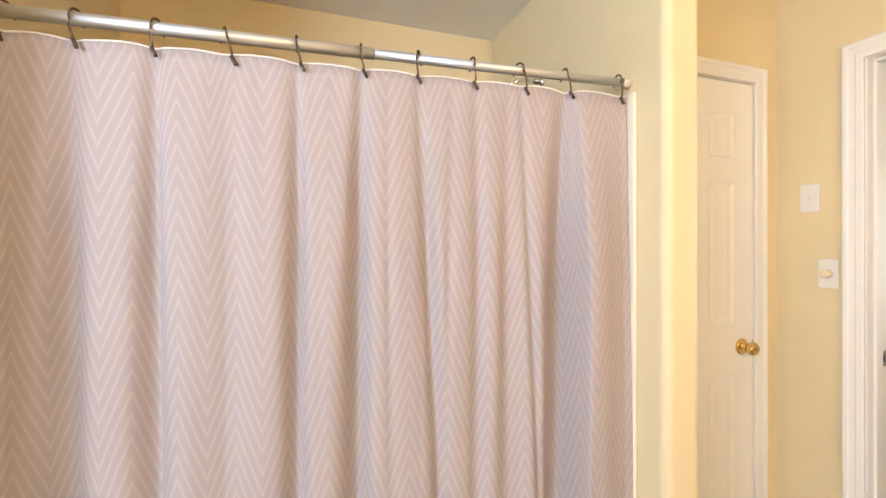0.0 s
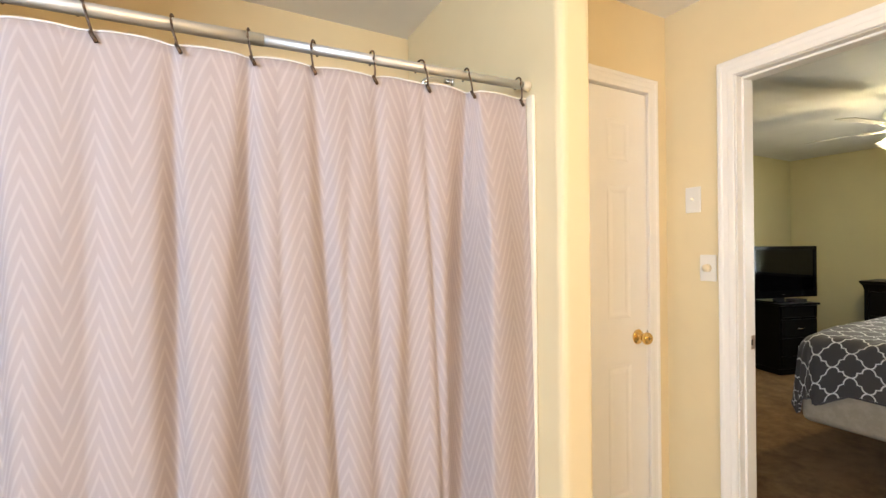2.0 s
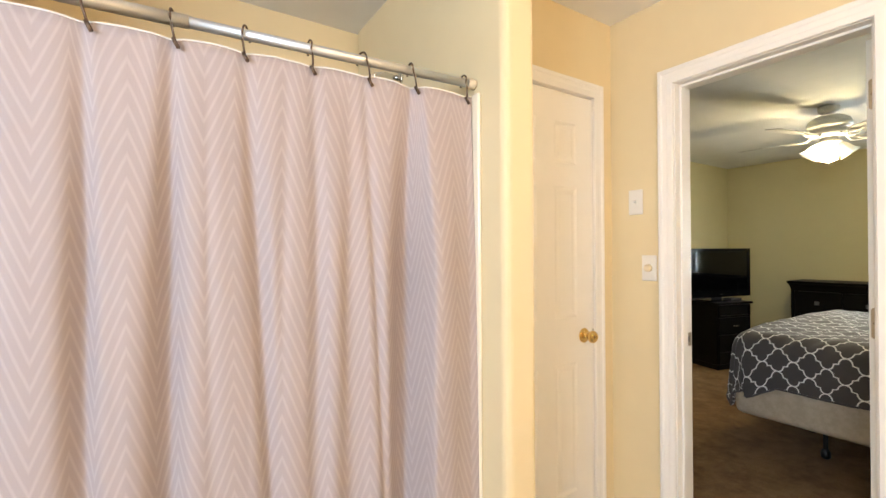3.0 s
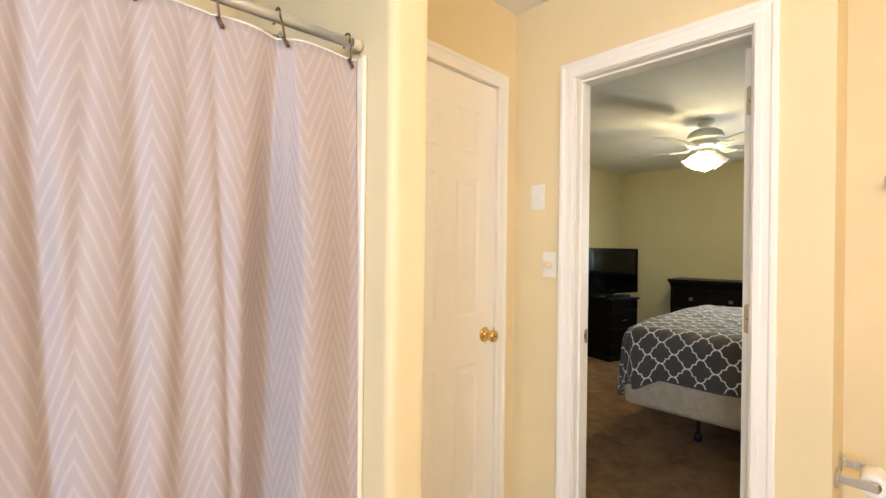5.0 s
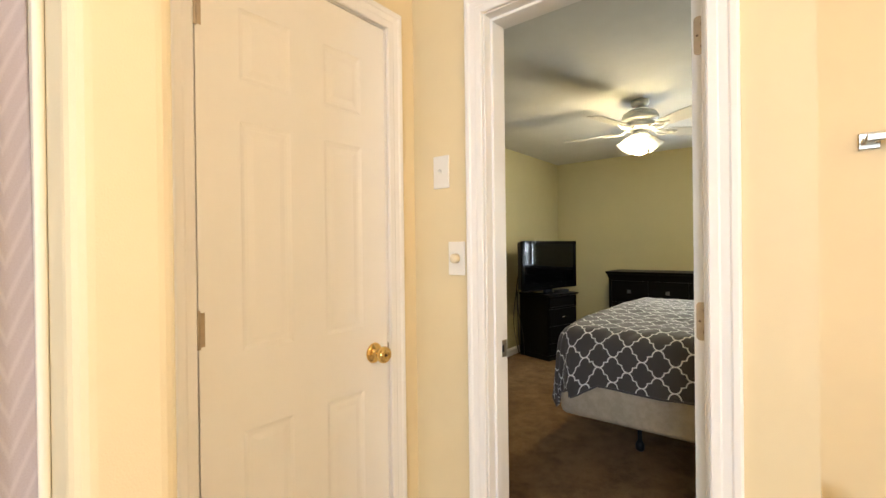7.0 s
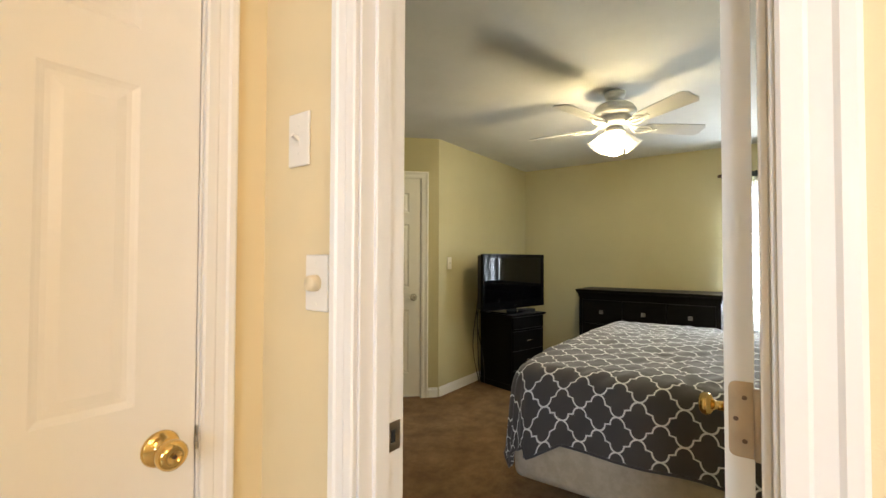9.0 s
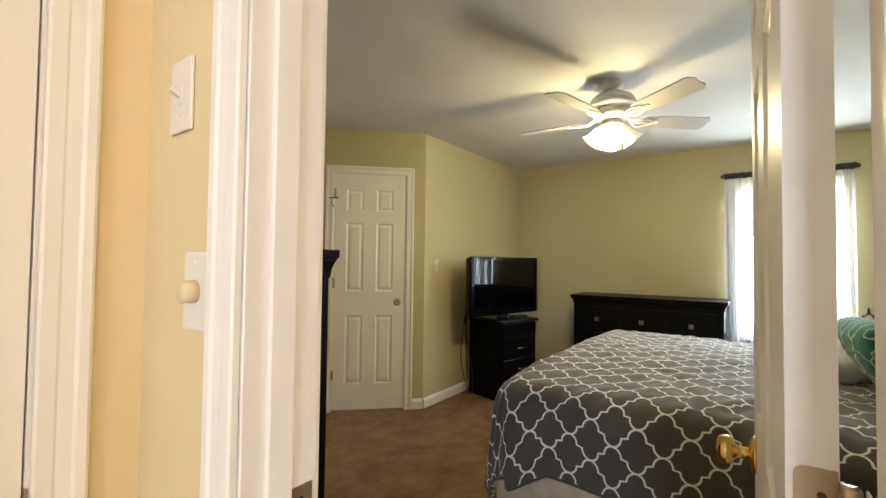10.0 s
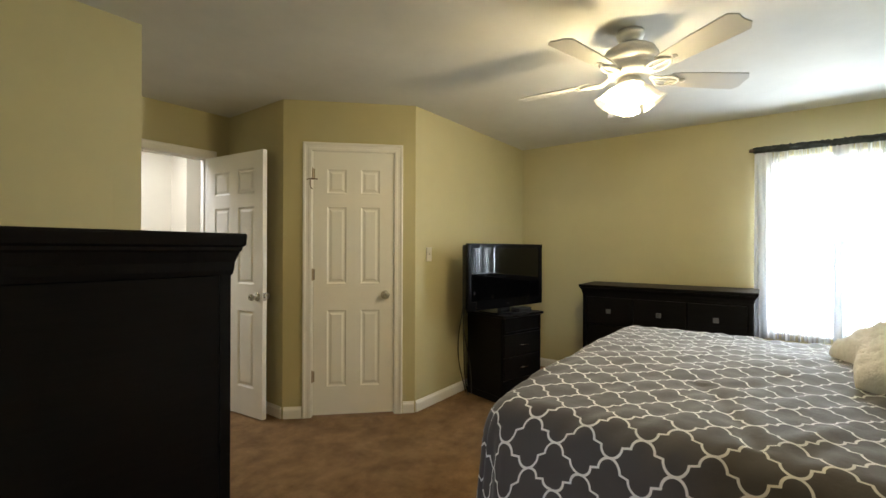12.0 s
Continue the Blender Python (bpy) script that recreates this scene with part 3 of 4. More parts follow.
sc = tagged(new("shower_curtain"), "mauve grey shower curtain with pale woven chevron lines", "shower curtain")
cloth = part("cloth", cb, chevron_mat(), sc, smooth=True)
sol = cloth.modifiers.new("thickness", "SOLIDIFY")
sol.thickness = 0.0012
LINEN = Mat("white_hem_cloth", (0.80, 0.78, 0.74), 0.8).m
part("top_hem", tube(bmesh.new(), hem_pts, 0.0022, 6), LINEN, sc, "white rolled top hem", True)

# glossy panel of the tub surround on the end wall, and the shower arm above it
ACRYLIC = Mat("cream_acrylic", (0.82, 0.74, 0.58), 0.22).m
su = bmesh.new()
box(su, 1.917, 0.925, 0.0, 1.9265, 1.859, 1.775, bevel=0.004, seg=2)
box(su, 1.914, 0.912, 0.0, 1.9268, 0.962, 1.775, bevel=0.005, seg=3)
tagged(mesh_object("tub_surround", su, ACRYLIC), "cream acrylic wall panel beside the tub", "tub surround", kind="structure")
sa = thing("shower_pipe", pose(1.926, 1.42, 1.985), "chrome shower pipe fixed to the end wall", "shower")
part("flange", lathe(bmesh.new(), ((0.0, 0.0), (0.028, 0.0), (0.026, 0.006), (0.014, 0.012), (0.0, 0.012)), 18, Matrix.Rotation(radians(-90), 4, "Y")), CHROME, sa, smooth=True)
part("pipe", tube(bmesh.new(), [(0, 0, 0), (-0.06, 0, 0.004), (-0.10, 0, -0.004), (-0.13, 0, -0.03)], 0.010, 12), CHROME, sa, smooth=True)


def screw(parent, x, z, y=-0.0062):
    part("screw", lathe(bmesh.new(), ((0.0, 0.0), (0.0032, 0.0), (0.0028, 0.0008), (0.0, 0.001)), 10, Matrix.Translation((x, y, z)) @ Matrix.Rotation(radians(90), 4, "X")), PLASTIC, parent)


def plate_mesh():
    bm = bmesh.new()
    box(bm, -0.035, -0.006, -0.0575, 0.035, 0.0, 0.0575, bevel=0.003, seg=2)
    return bm


def toggle_switch(m, label):
    t = thing("light_switch", m, label, "light switch")
    part("plate", plate_mesh(), PLASTIC, t)
    part("toggle_frame", boxed(-0.0065, -0.0075, -0.014, 0.0065, -0.0055, 0.014, bevel=0.0008, seg=1), PLASTIC, t)
    bm = boxed(-0.0045, -0.022, -0.005, 0.0045, -0.006, 0.004, bevel=0.001, seg=1)
    bmesh.ops.rotate(bm, cent=(0, -0.006, 0), matrix=Matrix.Rotation(radians(-28), 3, "X"), verts=bm.verts)
    part("toggle", bm, PLASTIC, t)
    screw(t, 0, 0.030), screw(t, 0, -0.030)
    return t


FACE_BATH = lambda y, z: pose(2.9995, y, z, 0, 0, -90)
toggle_switch(FACE_BATH(1.123, 1.540), "white toggle light switch on the cream wall")
dm = thing("dimmer_switch", FACE_BATH(1.059, 1.237), "white wall plate with a round cream dimmer knob", "dimmer switch")
part("plate", plate_mesh(), PLASTIC, dm)
CREAM = Mat("cream_plastic", (0.78, 0.66, 0.44), 0.4).m
part("dimmer_knob", lathe(bmesh.new(), ((0.0, 0.0), (0.017, 0.0), (0.0165, 0.012), (0.0155, 0.018), (0.013, 0.020), (0.0, 0.020)), 24, Matrix.Translation((0, -0.006, 0)) @ Matrix.Rotation(radians(90), 4, "X")), CREAM, dm, "round cream knob", True)
screw(dm, 0, 0.042), screw(dm, 0, -0.042)
toggle_switch(pose(5.875, 2.7495, 1.245), "white light switch on the tan bedroom wall")

# paper holder on the return wall of the recess
tp = thing("paper_holder", pose(3.172, 0.1195, 0.622, 0, 0, 0), "chrome toilet paper holder with two flat arms on the wall", "paper holder")
for x in (-0.075, 0.075):
    part("mounting_plate", boxed(x - 0.024, -0.010, -0.024, x + 0.024, 0.0, 0.024, bevel=0.002, seg=1), CHROME, tp)
    part("arm", boxed(x - 0.006, -0.095, -0.013, x + 0.006, -0.008, 0.013, bevel=0.002, seg=1), CHROME, tp)
part("roller", tube(bmesh.new(), [(-0.07, -0.083, 0), (0.07, -0.083, 0)], 0.007, 12), CHROME, tp)
PAPER = Mat("soft_white_paper", (0.85, 0.83, 0.79), 0.9)
PAPER.bump(PAPER.noise(180, 2), 0.3, 0.001)
roll = bmesh.new()
lathe(roll, ((0.018, -0.050), (0.031, -0.050), (0.033, -0.047), (0.033, 0.047), (0.031, 0.050), (0.018, 0.050), (0.018, -0.050)), 36, Matrix.Rotation(radians(90), 4, "Y"))
ro = mesh_object("toilet_roll", roll, PAPER.m, True)
ro.matrix_world = pose(3.180, 0.0365, 0.6105)
tagged(ro, "white toilet paper roll hanging on its holder", "toilet paper")

# towel bar on the recess's back wall
tb = thing("towel_bar", pose(3.4495, 0.0, 1.548, 0, 0, -90), "dull nickel square towel bar on the cream wall", "towel bar")
for x in (0.0, 0.52):
    part("mounting_plate", boxed(x - 0.022, -0.008, -0.022, x + 0.022, 0.0, 0.022, bevel=0.002, seg=1), DULL_NICKEL, tb)
    part("post", boxed(x - 0.009, -0.062, -0.009, x + 0.009, -0.007, 0.009, bevel=0.002, seg=1), DULL_NICKEL, tb)
part("bar", boxed(-0.010, -0.066, -0.009, 0.530, -0.048, 0.009, bevel=0.002, seg=1), DULL_NICKEL, tb)

# ---- bedroom things ----
BX0, BX1, BY0, BY1, BTOP = 4.315, 6.25, -0.70, 1.31, 0.775
bed = thing("bed", pose(0, 0, 0), "king bed with a beige damask box spring on a metal frame", "bed")


def damask():
    m = Mat("beige_damask_ticking", (0.52, 0.42, 0.30), 0.7)
    v = m.noise(22, 3, 0.6)
    m.color(m.ramp(v, (0.47, 0.385, 0.275), (0.55, 0.46, 0.34), 0.38, 0.62))
    return m.bump(v, 0.3, 0.002).m


def rounded(x0, y0, z0, x1, y1, z1, r):
    bm = boxed(x0, y0, z0, x1, y1, z1)
    bmesh.ops.bevel(bm, geom=list(bm.edges), offset=r, segments=4, affect="EDGES", profile=0.5)
    return bm


TICKING = damask()
part("box_spring", rounded(BX0 + 0.012, BY0, 0.245, BX1 - 0.01, BY1 - 0.016, 0.505, 0.045), TICKING, bed, "beige damask box spring", True)
part("mattress", rounded(BX0 + 0.05, BY0, 0.508, BX1 - 0.05, BY1 - 0.055, 0.752, 0.06), TICKING, bed, "thick mattress", True)
IRON = Mat("black_bed_iron", (0.02, 0.02, 0.022), 0.45, 0.6).m
for y in (BY0 + 0.25, 0.30, BY1 - 0.40):
    part("cross_rail", boxed(BX0 + 0.12, y - 0.015, 0.215, BX1 - 0.12, y + 0.015, 0.246), IRON, bed)
for x in (BX0 + 0.32, BX1 - 0.36):
    part("side_rail", boxed(x, BY0, 0.212, x + 0.035, BY1 - 0.15, 0.2455), IRON, bed)
for x in (BX0 + 0.34, (BX0 + BX1) / 2, BX1 - 0.34):
    for y in (BY0 + 0.25, 0.30, BY1 - 0.40):
        lg = bmesh.new()
        lathe(lg, ((0.0, 0.06), (0.013, 0.06), (0.013, 0.216), (0.0, 0.216)), 12, Matrix.Translation((x, y, 0)))
        leg = part("leg", lg, IRON, bed)
        part("caster", lathe(bmesh.new(), ((0.0, 0.001), (0.016, 0.001), (0.026, 0.012), (0.026, 0.040), (0.018, 0.058), (0.012, 0.062), (0.0, 0.062)), 14, Matrix.Translation((x, y, 0))), IRON, leg, smooth=True)


def trellis_mat(name, ground_a, ground_b, line_c, sx=0.080, sy=0.069):
    """Cloth printed with an interlocking trellis: arches that end in a small barb."""
    m = Mat(name, ground_a, 0.82)
    uv = m.n("UVMap").outputs[0]
    sep = m.n("SeparateXYZ")
    m.link(uv, sep.inputs[0])
    X = m.math("DIVIDE", m.math("PINGPONG", sep.outputs[1], sx), sx)
    G = m.math("SUBTRACT", 1.0, m.math("DIVIDE", m.math("PINGPONG", sep.outputs[0], sy), sy))
    flip = m.math("GREATER_THAN", m.math("ADD", X, G), 1.0)
    sgn = m.math("MULTIPLY_ADD", flip, -2.0, 1.0)
    X = m.math("MULTIPLY_ADD", X, sgn, flip)
    G = m.math("MULTIPLY_ADD", G, sgn, flip)
    rx, rg = 0.365, 0.463
    q = m.math("SQRT", m.math("ADD", m.math("POWER", m.math("DIVIDE", X, rx), 2.0), m.math("POWER", m.math("DIVIDE", m.math("SUBTRACT", G, rg), rg), 2.0)))
    d1 = m.math("MULTIPLY", m.math("ABSOLUTE", m.math("SUBTRACT", q, 1.0)), 0.40)
    d1 = m.math("ADD", d1, m.math("MULTIPLY", m.math("GREATER_THAN", G, rg), 1.0))
    # a slanted tread with pointed ends joins one arch to the next
    slope = m.math("MULTIPLY_ADD", X, 0.28, 0.5 - 0.14)
    tread = m.math("MAXIMUM", m.math("ABSOLUTE", m.math("SUBTRACT", G, slope)), m.math("SUBTRACT", rx + 0.01, X))
    d = m.math("MINIMUM", d1, tread)
    weave = m.noise(900, 2, 0.6, vec=uv)
    line = m.ramp(m.math("MULTIPLY_ADD", weave, 0.012, d), (1, 1, 1), (0, 0, 0), 0.042, 0.058)
    ground = m.mix(m.noise(5, 5, 0.65, vec=uv), ground_a, ground_b)
    ground = m.mix(m.ramp(weave, (0, 0, 0), (0.45, 0.45, 0.45), 0.3, 0.8), ground, m.mix(0.8, ground, (0.02, 0.02, 0.02)))
    m.color(m.mix(line, ground, line_c))
    m.b.inputs["Sheen Weight"].default_value = 0.24
    return m.bump(weave, 0.25, 0.0008).bump(m.noise(18, 4, 0.6, vec=uv), 0.45, 0.006).m


QUILT = trellis_mat("grey_trellis_cotton", (0.061, 0.050, 0.046), (0.094, 0.080, 0.074), (0.78, 0.76, 0.73))


def comforter():
    bm = bmesh.new()
    uvl = bm.loops.layers.uv.new("UVMap")
    R = 0.13

    def fall(s):
        """s: way past the start of the curve; gives outward shift and drop."""
        if s <= 0:
            return s, 0.0
        if s < math.pi * R / 2:
            return R * math.sin(s / R), R * (1 - math.cos(s / R))
        e = s - math.pi * R / 2
        return R + 0.10 * e, R + e

    ex0, ex1, ey1 = BX0 + R - 0.012, BX1 - R + 0.025, BY1 - R + 0.030
    left, right, foot = 0.382, 0.350, 0.52
    nx, ny = 190, 170
    S = [-left + (ex1 - ex0 + left + right) * i / nx for i in range(nx + 1)]
    Tt = [BY0 + 0.02 + (ey1 - BY0 - 0.02 + foot) * j / ny for j in range(ny + 1)]
    grid = []
    for s in S:
        row = []
        for t in Tt:
            over = -s if s < 0 else (s - (ex1 - ex0) if s > ex1 - ex0 else 0.0)
            side = -1 if s < 0 else 1
            foot_over = max(0.0, t - ey1)
            over *= 1 + 0.24 * max(0.0, min(1.0, (t - ey1 + 0.16) / 0.14))
            ox, dx = fall(over) if over > 0 else (0.0, 0.0)
            oy, dy = fall(foot_over) if foot_over > 0 else (0.0, 0.0)
            x = (ex0 if side < 0 else ex1) + side * ox if over > 0 else ex0 + s
            y = ey1 + oy if foot_over > 0 else t
            drop = max(dx, dy)
            corner = over > 0 and foot_over > 0
            if corner:                                      # the corner hangs as a ruffled cone
                rho, th = math.hypot(over, foot_over), math.atan2(foot_over, over)
                o, drop = fall(rho if rho < 0.40 else 0.40 + 0.55 * (rho - 0.40))
                o *= 1 - 0.10 * math.sin(2 * th)
                o += 0.010 * math.sin(2 * th) * math.sin(13 * th + 0.6) * min(1.0, drop / 0.15)
                x = (ex0 if side < 0 else ex1) + side * o * math.cos(th)
                y = ey1 + o * math.sin(th)
            soft = noise.noise((s * 2.1, t * 2.1, 0.3)) * 0.016 + noise.noise((s * 6.5, t * 6.5, 4.0)) * 0.006 + noise.noise((s * 15, t * 11, 7.0)) * 0.0025
            crown = 0.030 * max(0.0, 1 - ((s - (ex1 - ex0) / 2) / 1.0) ** 2)
            hang = min(1.0, max(dx, dy) / 0.12)
            wave = 0.014 * math.sin(t * 17 + 2.0 * math.sin(t * 3.1)) * hang if dx > dy else 0.014 * math.sin(s * 15 + 1.5 * math.sin(s * 2.7)) * hang
            soft += 0.016 * hang * noise.noise(((s * 1.0 + t * 0.8) * 9.0, (t - s) * 1.6, 12.0)) + 0.009 * noise.noise(((s * 0.6 + t) * 16.0, (t - s) * 3.0, 15.0))
            crease = -0.010 * max(0.0, 1 - abs((t - 0.55 - 0.35 * s) / 0.05)) * (1 if 0.0 < s < 0.5 else 0)
            if corner:
                pass
            elif dx >= dy and dx > 0:
                x += side * (wave + soft * 0.8)
            elif dy > 0:
                y += wave + soft * 0.8
            z = BTOP + (soft + crown * (1 - hang)) * (1 - 0.5 * hang) + crease - drop
            row.append(bm.verts.new((x, y, max(z, 0.17))))
        grid.append(row)
    for i in range(nx):
        for j in range(ny):
            f = bm.faces.new((grid[i][j], grid[i + 1][j], grid[i + 1][j + 1], grid[i][j + 1]))
            for lp, (a, b) in zip(f.loops, ((i, j), (i + 1, j), (i + 1, j + 1), (i, j + 1))):
                lp[uvl].uv = (S[a], Tt[b])
    hem = [v.co.copy() for v in grid[0]] + [r[-1].co.copy() for r in grid] + [v.co.copy() for v in reversed(grid[-1])]
    return bm, hem[::2]


CF, HEM = comforter()
cf = mesh_object("comforter", CF, QUILT, True)
tagged(cf, "dark grey comforter with a white trellis print spread over the bed", "comforter")
sol = cf.modifiers.new("thickness", "SOLIDIFY")
sol.thickness, sol.offset = 0.018, -1.0
part("piping", tube(bmesh.new(), HEM, 0.006, 6), QUILT, cf, "stitched grey edge", True)


def pillow_mesh(w, d, h, seed, ruffle=0.010):
    """A stuffed pillow: two domed sheets that meet in a seam, with puckers."""
    bm = bmesh.new()
    uvl = bm.loops.layers.uv.new("UVMap")
    n = 44
    tops, bots = [], []
    for i in range(n + 1):
        a, b = [], []
        for j in range(n + 1):
            u, v = 2 * i / n - 1, 2 * j / n - 1
            pinch = 1 - 0.10 * (u * u * v * v) - 0.05 * (u * u * (1 - abs(v)) + v * v * (1 - abs(u)))
            x, y = u * w / 2 * pinch, v * d / 2 * pinch
            t = max(0.0, (1 - abs(u) ** 2.6) * (1 - abs(v) ** 2.6)) ** 0.42
            r = ruffle * (noise.noise((u * 4 + seed, v * 4, 1)) + 0.6 * noise.noise((u * 11, v * 11 + seed, 2)) + 0.35 * noise.noise((u * 25, v * 25, seed)))
            z = h / 2 * t + r * t
            edge = i in (0, n) or j in (0, n)
            va = bm.verts.new((x, y, z))
            a.append(va)
            b.append(va if edge else bm.verts.new((x, y, -h / 2 * t + r * t)))
        tops.append(a)
        bots.append(b)
    for sheet in (tops, bots):
        for i in range(n):
            for j in range(n):
                f = bm.faces.new((sheet[i][j], sheet[i + 1][j], sheet[i + 1][j + 1], sheet[i][j + 1]))
                for lp, (p, q) in zip(f.loops, ((i, j), (i + 1, j), (i + 1, j + 1), (i, j + 1))):
                    lp[uvl].uv = (p / n * w, q / n * d)
    return bm


FLEECE = Mat("white_plush", (0.80, 0.78, 0.75), 0.95)
FLEECE.b.inputs["Sheen Weight"].default_value = 0.4
FLEECE.bump(FLEECE.noise(55, 5, 0.7), 0.8, 0.012)
for p, size, seed, lab in (((5.62, 0.02, 0.885), (0.54, 0.46, 0.22), 2, "white plush pillow lying on the comforter"), ((5.32, 0.09, 0.878), (0.44, 0.36, 0.20), 7, "small white plush pillow leaning on a larger one")):
    pl = mesh_object("pillow", pillow_mesh(*size, seed, 0.022), FLEECE.m, True)
    pl.matrix_world = pose(*p, -17, 4 if seed == 2 else -8, 24 if seed == 2 else -12)
    tagged(pl, lab, "pillow", "pillows on the bed")
TEAL = trellis_mat("teal_trellis_cotton", (0.02, 0.20, 0.19), (0.035, 0.27, 0.25), (0.62, 0.66, 0.62), 0.075, 0.060)
for x, y in ((4.86, -0.02), (4.90, -0.20)):
    pl = mesh_object("pillow", pillow_mesh(0.44, 0.42, 0.16, 11, 0.006), TEAL, True)
    pl.matrix_world = pose(x, y, 0.925 if y > -0.1 else 0.945, 52, 0, 4)
    tagged(pl, "teal pillow with a white trellis print propped at the bed's head", "pillow", "pillows on the bed")


def drawer_front(parent, x0, z0, x1, z1, y, pulls, pull_fn, inset=0.006):
    f = part("drawer", boxed(x0, y - 0.018, z0, x1, y, z1, bevel=0.004, seg=2), BLACK_WOOD, parent)
    for px in pulls:
        pull_fn(f, px, y - 0.018, (z0 + z1) / 2)
    return f


BRUSHED = metal("dull_pewter", (0.26, 0.25, 0.24), 0.35)


def square_knob(parent, x, y, z):
    k = bmesh.new()
    box(k, x - 0.006, y - 0.016, z - 0.006, x + 0.006, y, z + 0.006)
    box(k, x - 0.020, y - 0.024, z - 0.020, x + 0.020, y - 0.015, z - 0.012, bevel=0.0015, seg=1)
    box(k, x - 0.020, y - 0.024, z + 0.012, x + 0.020, y - 0.015, z + 0.020, bevel=0.0015, seg=1)
    box(k, x - 0.020, y - 0.024, z - 0.0118, x - 0.012, y - 0.015, z + 0.0118, bevel=0.0015, seg=1)
    box(k, x + 0.012, y - 0.024, z - 0.0118, x + 0.020, y - 0.015, z + 0.0118, bevel=0.0015, seg=1)
    box(k, x - 0.0118, y - 0.017, z - 0.0118, x + 0.0118, y - 0.013, z + 0.0118)
    part("knob", k, BRUSHED, parent, "square metal ring knob")


def bar_pull(parent, x, y, z):
    k = bmesh.new()
    tube(k, [(x - 0.045, y, z), (x - 0.042, y - 0.018, z), (x - 0.02, y - 0.024, z), (x + 0.02, y - 0.024, z), (x + 0.042, y - 0.018, z), (x + 0.045, y, z)], 0.005, 8)
    part("handle", k, CHROME, parent, "bright bow handle", True)


def dark_knob(parent, x, y, z):
    part("knob", lathe(bmesh.new(), ((0.0, 0.0), (0.012, 0.0), (0.008, 0.006), (0.008, 0.016), (0.017, 0.022), (0.017, 0.027), (0.0, 0.031)), 16, Matrix.Translation((x, y, z)) @ Matrix.Rotation(radians(90), 4, "X")), BRONZE, parent, "dark round knob", True)


CROWN = ((0.0, 0.0), (0.003, 0.0), (0.006, 0.010), (0.008, 0.026), (0.017, 0.046), (0.022, 0.050), (0.022, 0.056), (0.029, 0.060), (0.031, 0.080), (0.029, 0.084))


def crowned_top(parent, w, d, z, crown=CROWN):
    """A moulded top: the profile runs round the front and both ends; the back is flush."""
    bm = bmesh.new()
    rings = [[bm.verts.new(p) for p in ((-o, d, z + h), (-o, -o, z + h), (w + o, -o, z + h), (w + o, d, z + h))] for o, h in crown]
    for a, b in zip(rings, rings[1:]):
        for k in range(4):
            bm.faces.new((a[k], a[(k + 1) % 4], b[(k + 1) % 4], b[k]))
    bm.faces.new(rings[0])
    bm.faces.new(rings[-1])
    return part("top", bm, BLACK_WOOD, parent, "moulded overhanging top")


def chest_of_drawers(name, m, w, d, body_z, rows, columns, pull_fn, label, crown=CROWN):
    """Local x 0 to w along the front, y 0 (front) to d (back)."""
    c = thing(name, m, label, "chest of drawers")
    body = bmesh.new()
    box(body, 0, 0.022, 0.07, 0.022, d, body_z, bevel=0.002, seg=1)
    box(body, w - 0.022, 0.022, 0.07, w, d, body_z, bevel=0.002, seg=1)
    box(body, 0.0222, 0.03, 0.07, w - 0.0222, d - 0.002, body_z - 0.001)
    part("body", body, BLACK_WOOD, c)
    part("face_frame", slab_with_holes(bmesh.new(), w, body_z - 0.07, 0.022, [(0.03, 0.03, w - 0.03, body_z - 0.07 - 0.02)]), BLACK_WOOD, c).location = (0, 0, 0.07)
    base = bmesh.new()
    box(base, -0.012, -0.010, 0.0, w + 0.012, 0.03, 0.075, bevel=0.004, seg=2)
    box(base, -0.012, 0.031, 0.0, 0.02, d, 0.075, bevel=0.004, seg=2)
    box(base, w - 0.02, 0.031, 0.0, w + 0.012, d, 0.075, bevel=0.004, seg=2)
    part("plinth", base, BLACK_WOOD, c)
    z0, z1 = 0.105, body_z - 0.025
    hgt = (z1 - z0) / rows
    for r in range(rows):
        cols = columns[min(r, len(columns) - 1)]
        cw = (w - 0.07) / cols
        for k in range(cols):
            a = 0.035 + cw * k
            b = a + cw - 0.006
            top = z1 - hgt * r
            mid = [(a + b) / 2] if b - a < 0.55 else [a + (b - a) * 0.25, a + (b - a) * 0.75]
            drawer_front(c, a, top - hgt + 0.008, b, top, 0.012, mid, pull_fn)
    crowned_top(c, w, d, body_z, crown)
    return c


# tall chest beside the bathroom door; its front looks into the room (+x)
chest_of_drawers("tall_chest", pose(3.540, 1.420, 0, 0, 0, 90), 1.00, 0.400, 1.232, 5, (2, 1), dark_knob, "tall black wooden chest of drawers with a moulded top", tuple((0.72 * o, h) for o, h in CROWN))
# low dresser under the window wall; its front looks to -x
chest_of_drawers("dresser", pose(7.105, 1.890, 0, 0, 0, -90), 1.295, 0.475, 0.882, 3, (3, 3), square_knob, "black wooden dresser with square pewter knobs")

# television stand with drawers, turned across the corner
SM = pose(6.250, 2.262, 0, 0, 0, -15)
st = thing("tv_stand", SM, "black wooden cabinet with drawers in the corner of the room", "tv stand")
sw, sd, sh = 0.50, 0.440, 0.715
b = bmesh.new()
box(b, 0, 0.02, 0.055, sw, sd, sh, bevel=0.004, seg=2)
part("body", b, BLACK_WOOD, st)
part("top", boxed(-0.012, -0.010, sh, sw + 0.012, sd + 0.004, sh + 0.022, bevel=0.004, seg=2), BLACK_WOOD, st)
pl = bmesh.new()
box(pl, -0.006, 0.006, 0.0, sw + 0.006, sd, 0.056, bevel=0.006, seg=2)
part("plinth", pl, BLACK_WOOD, st)
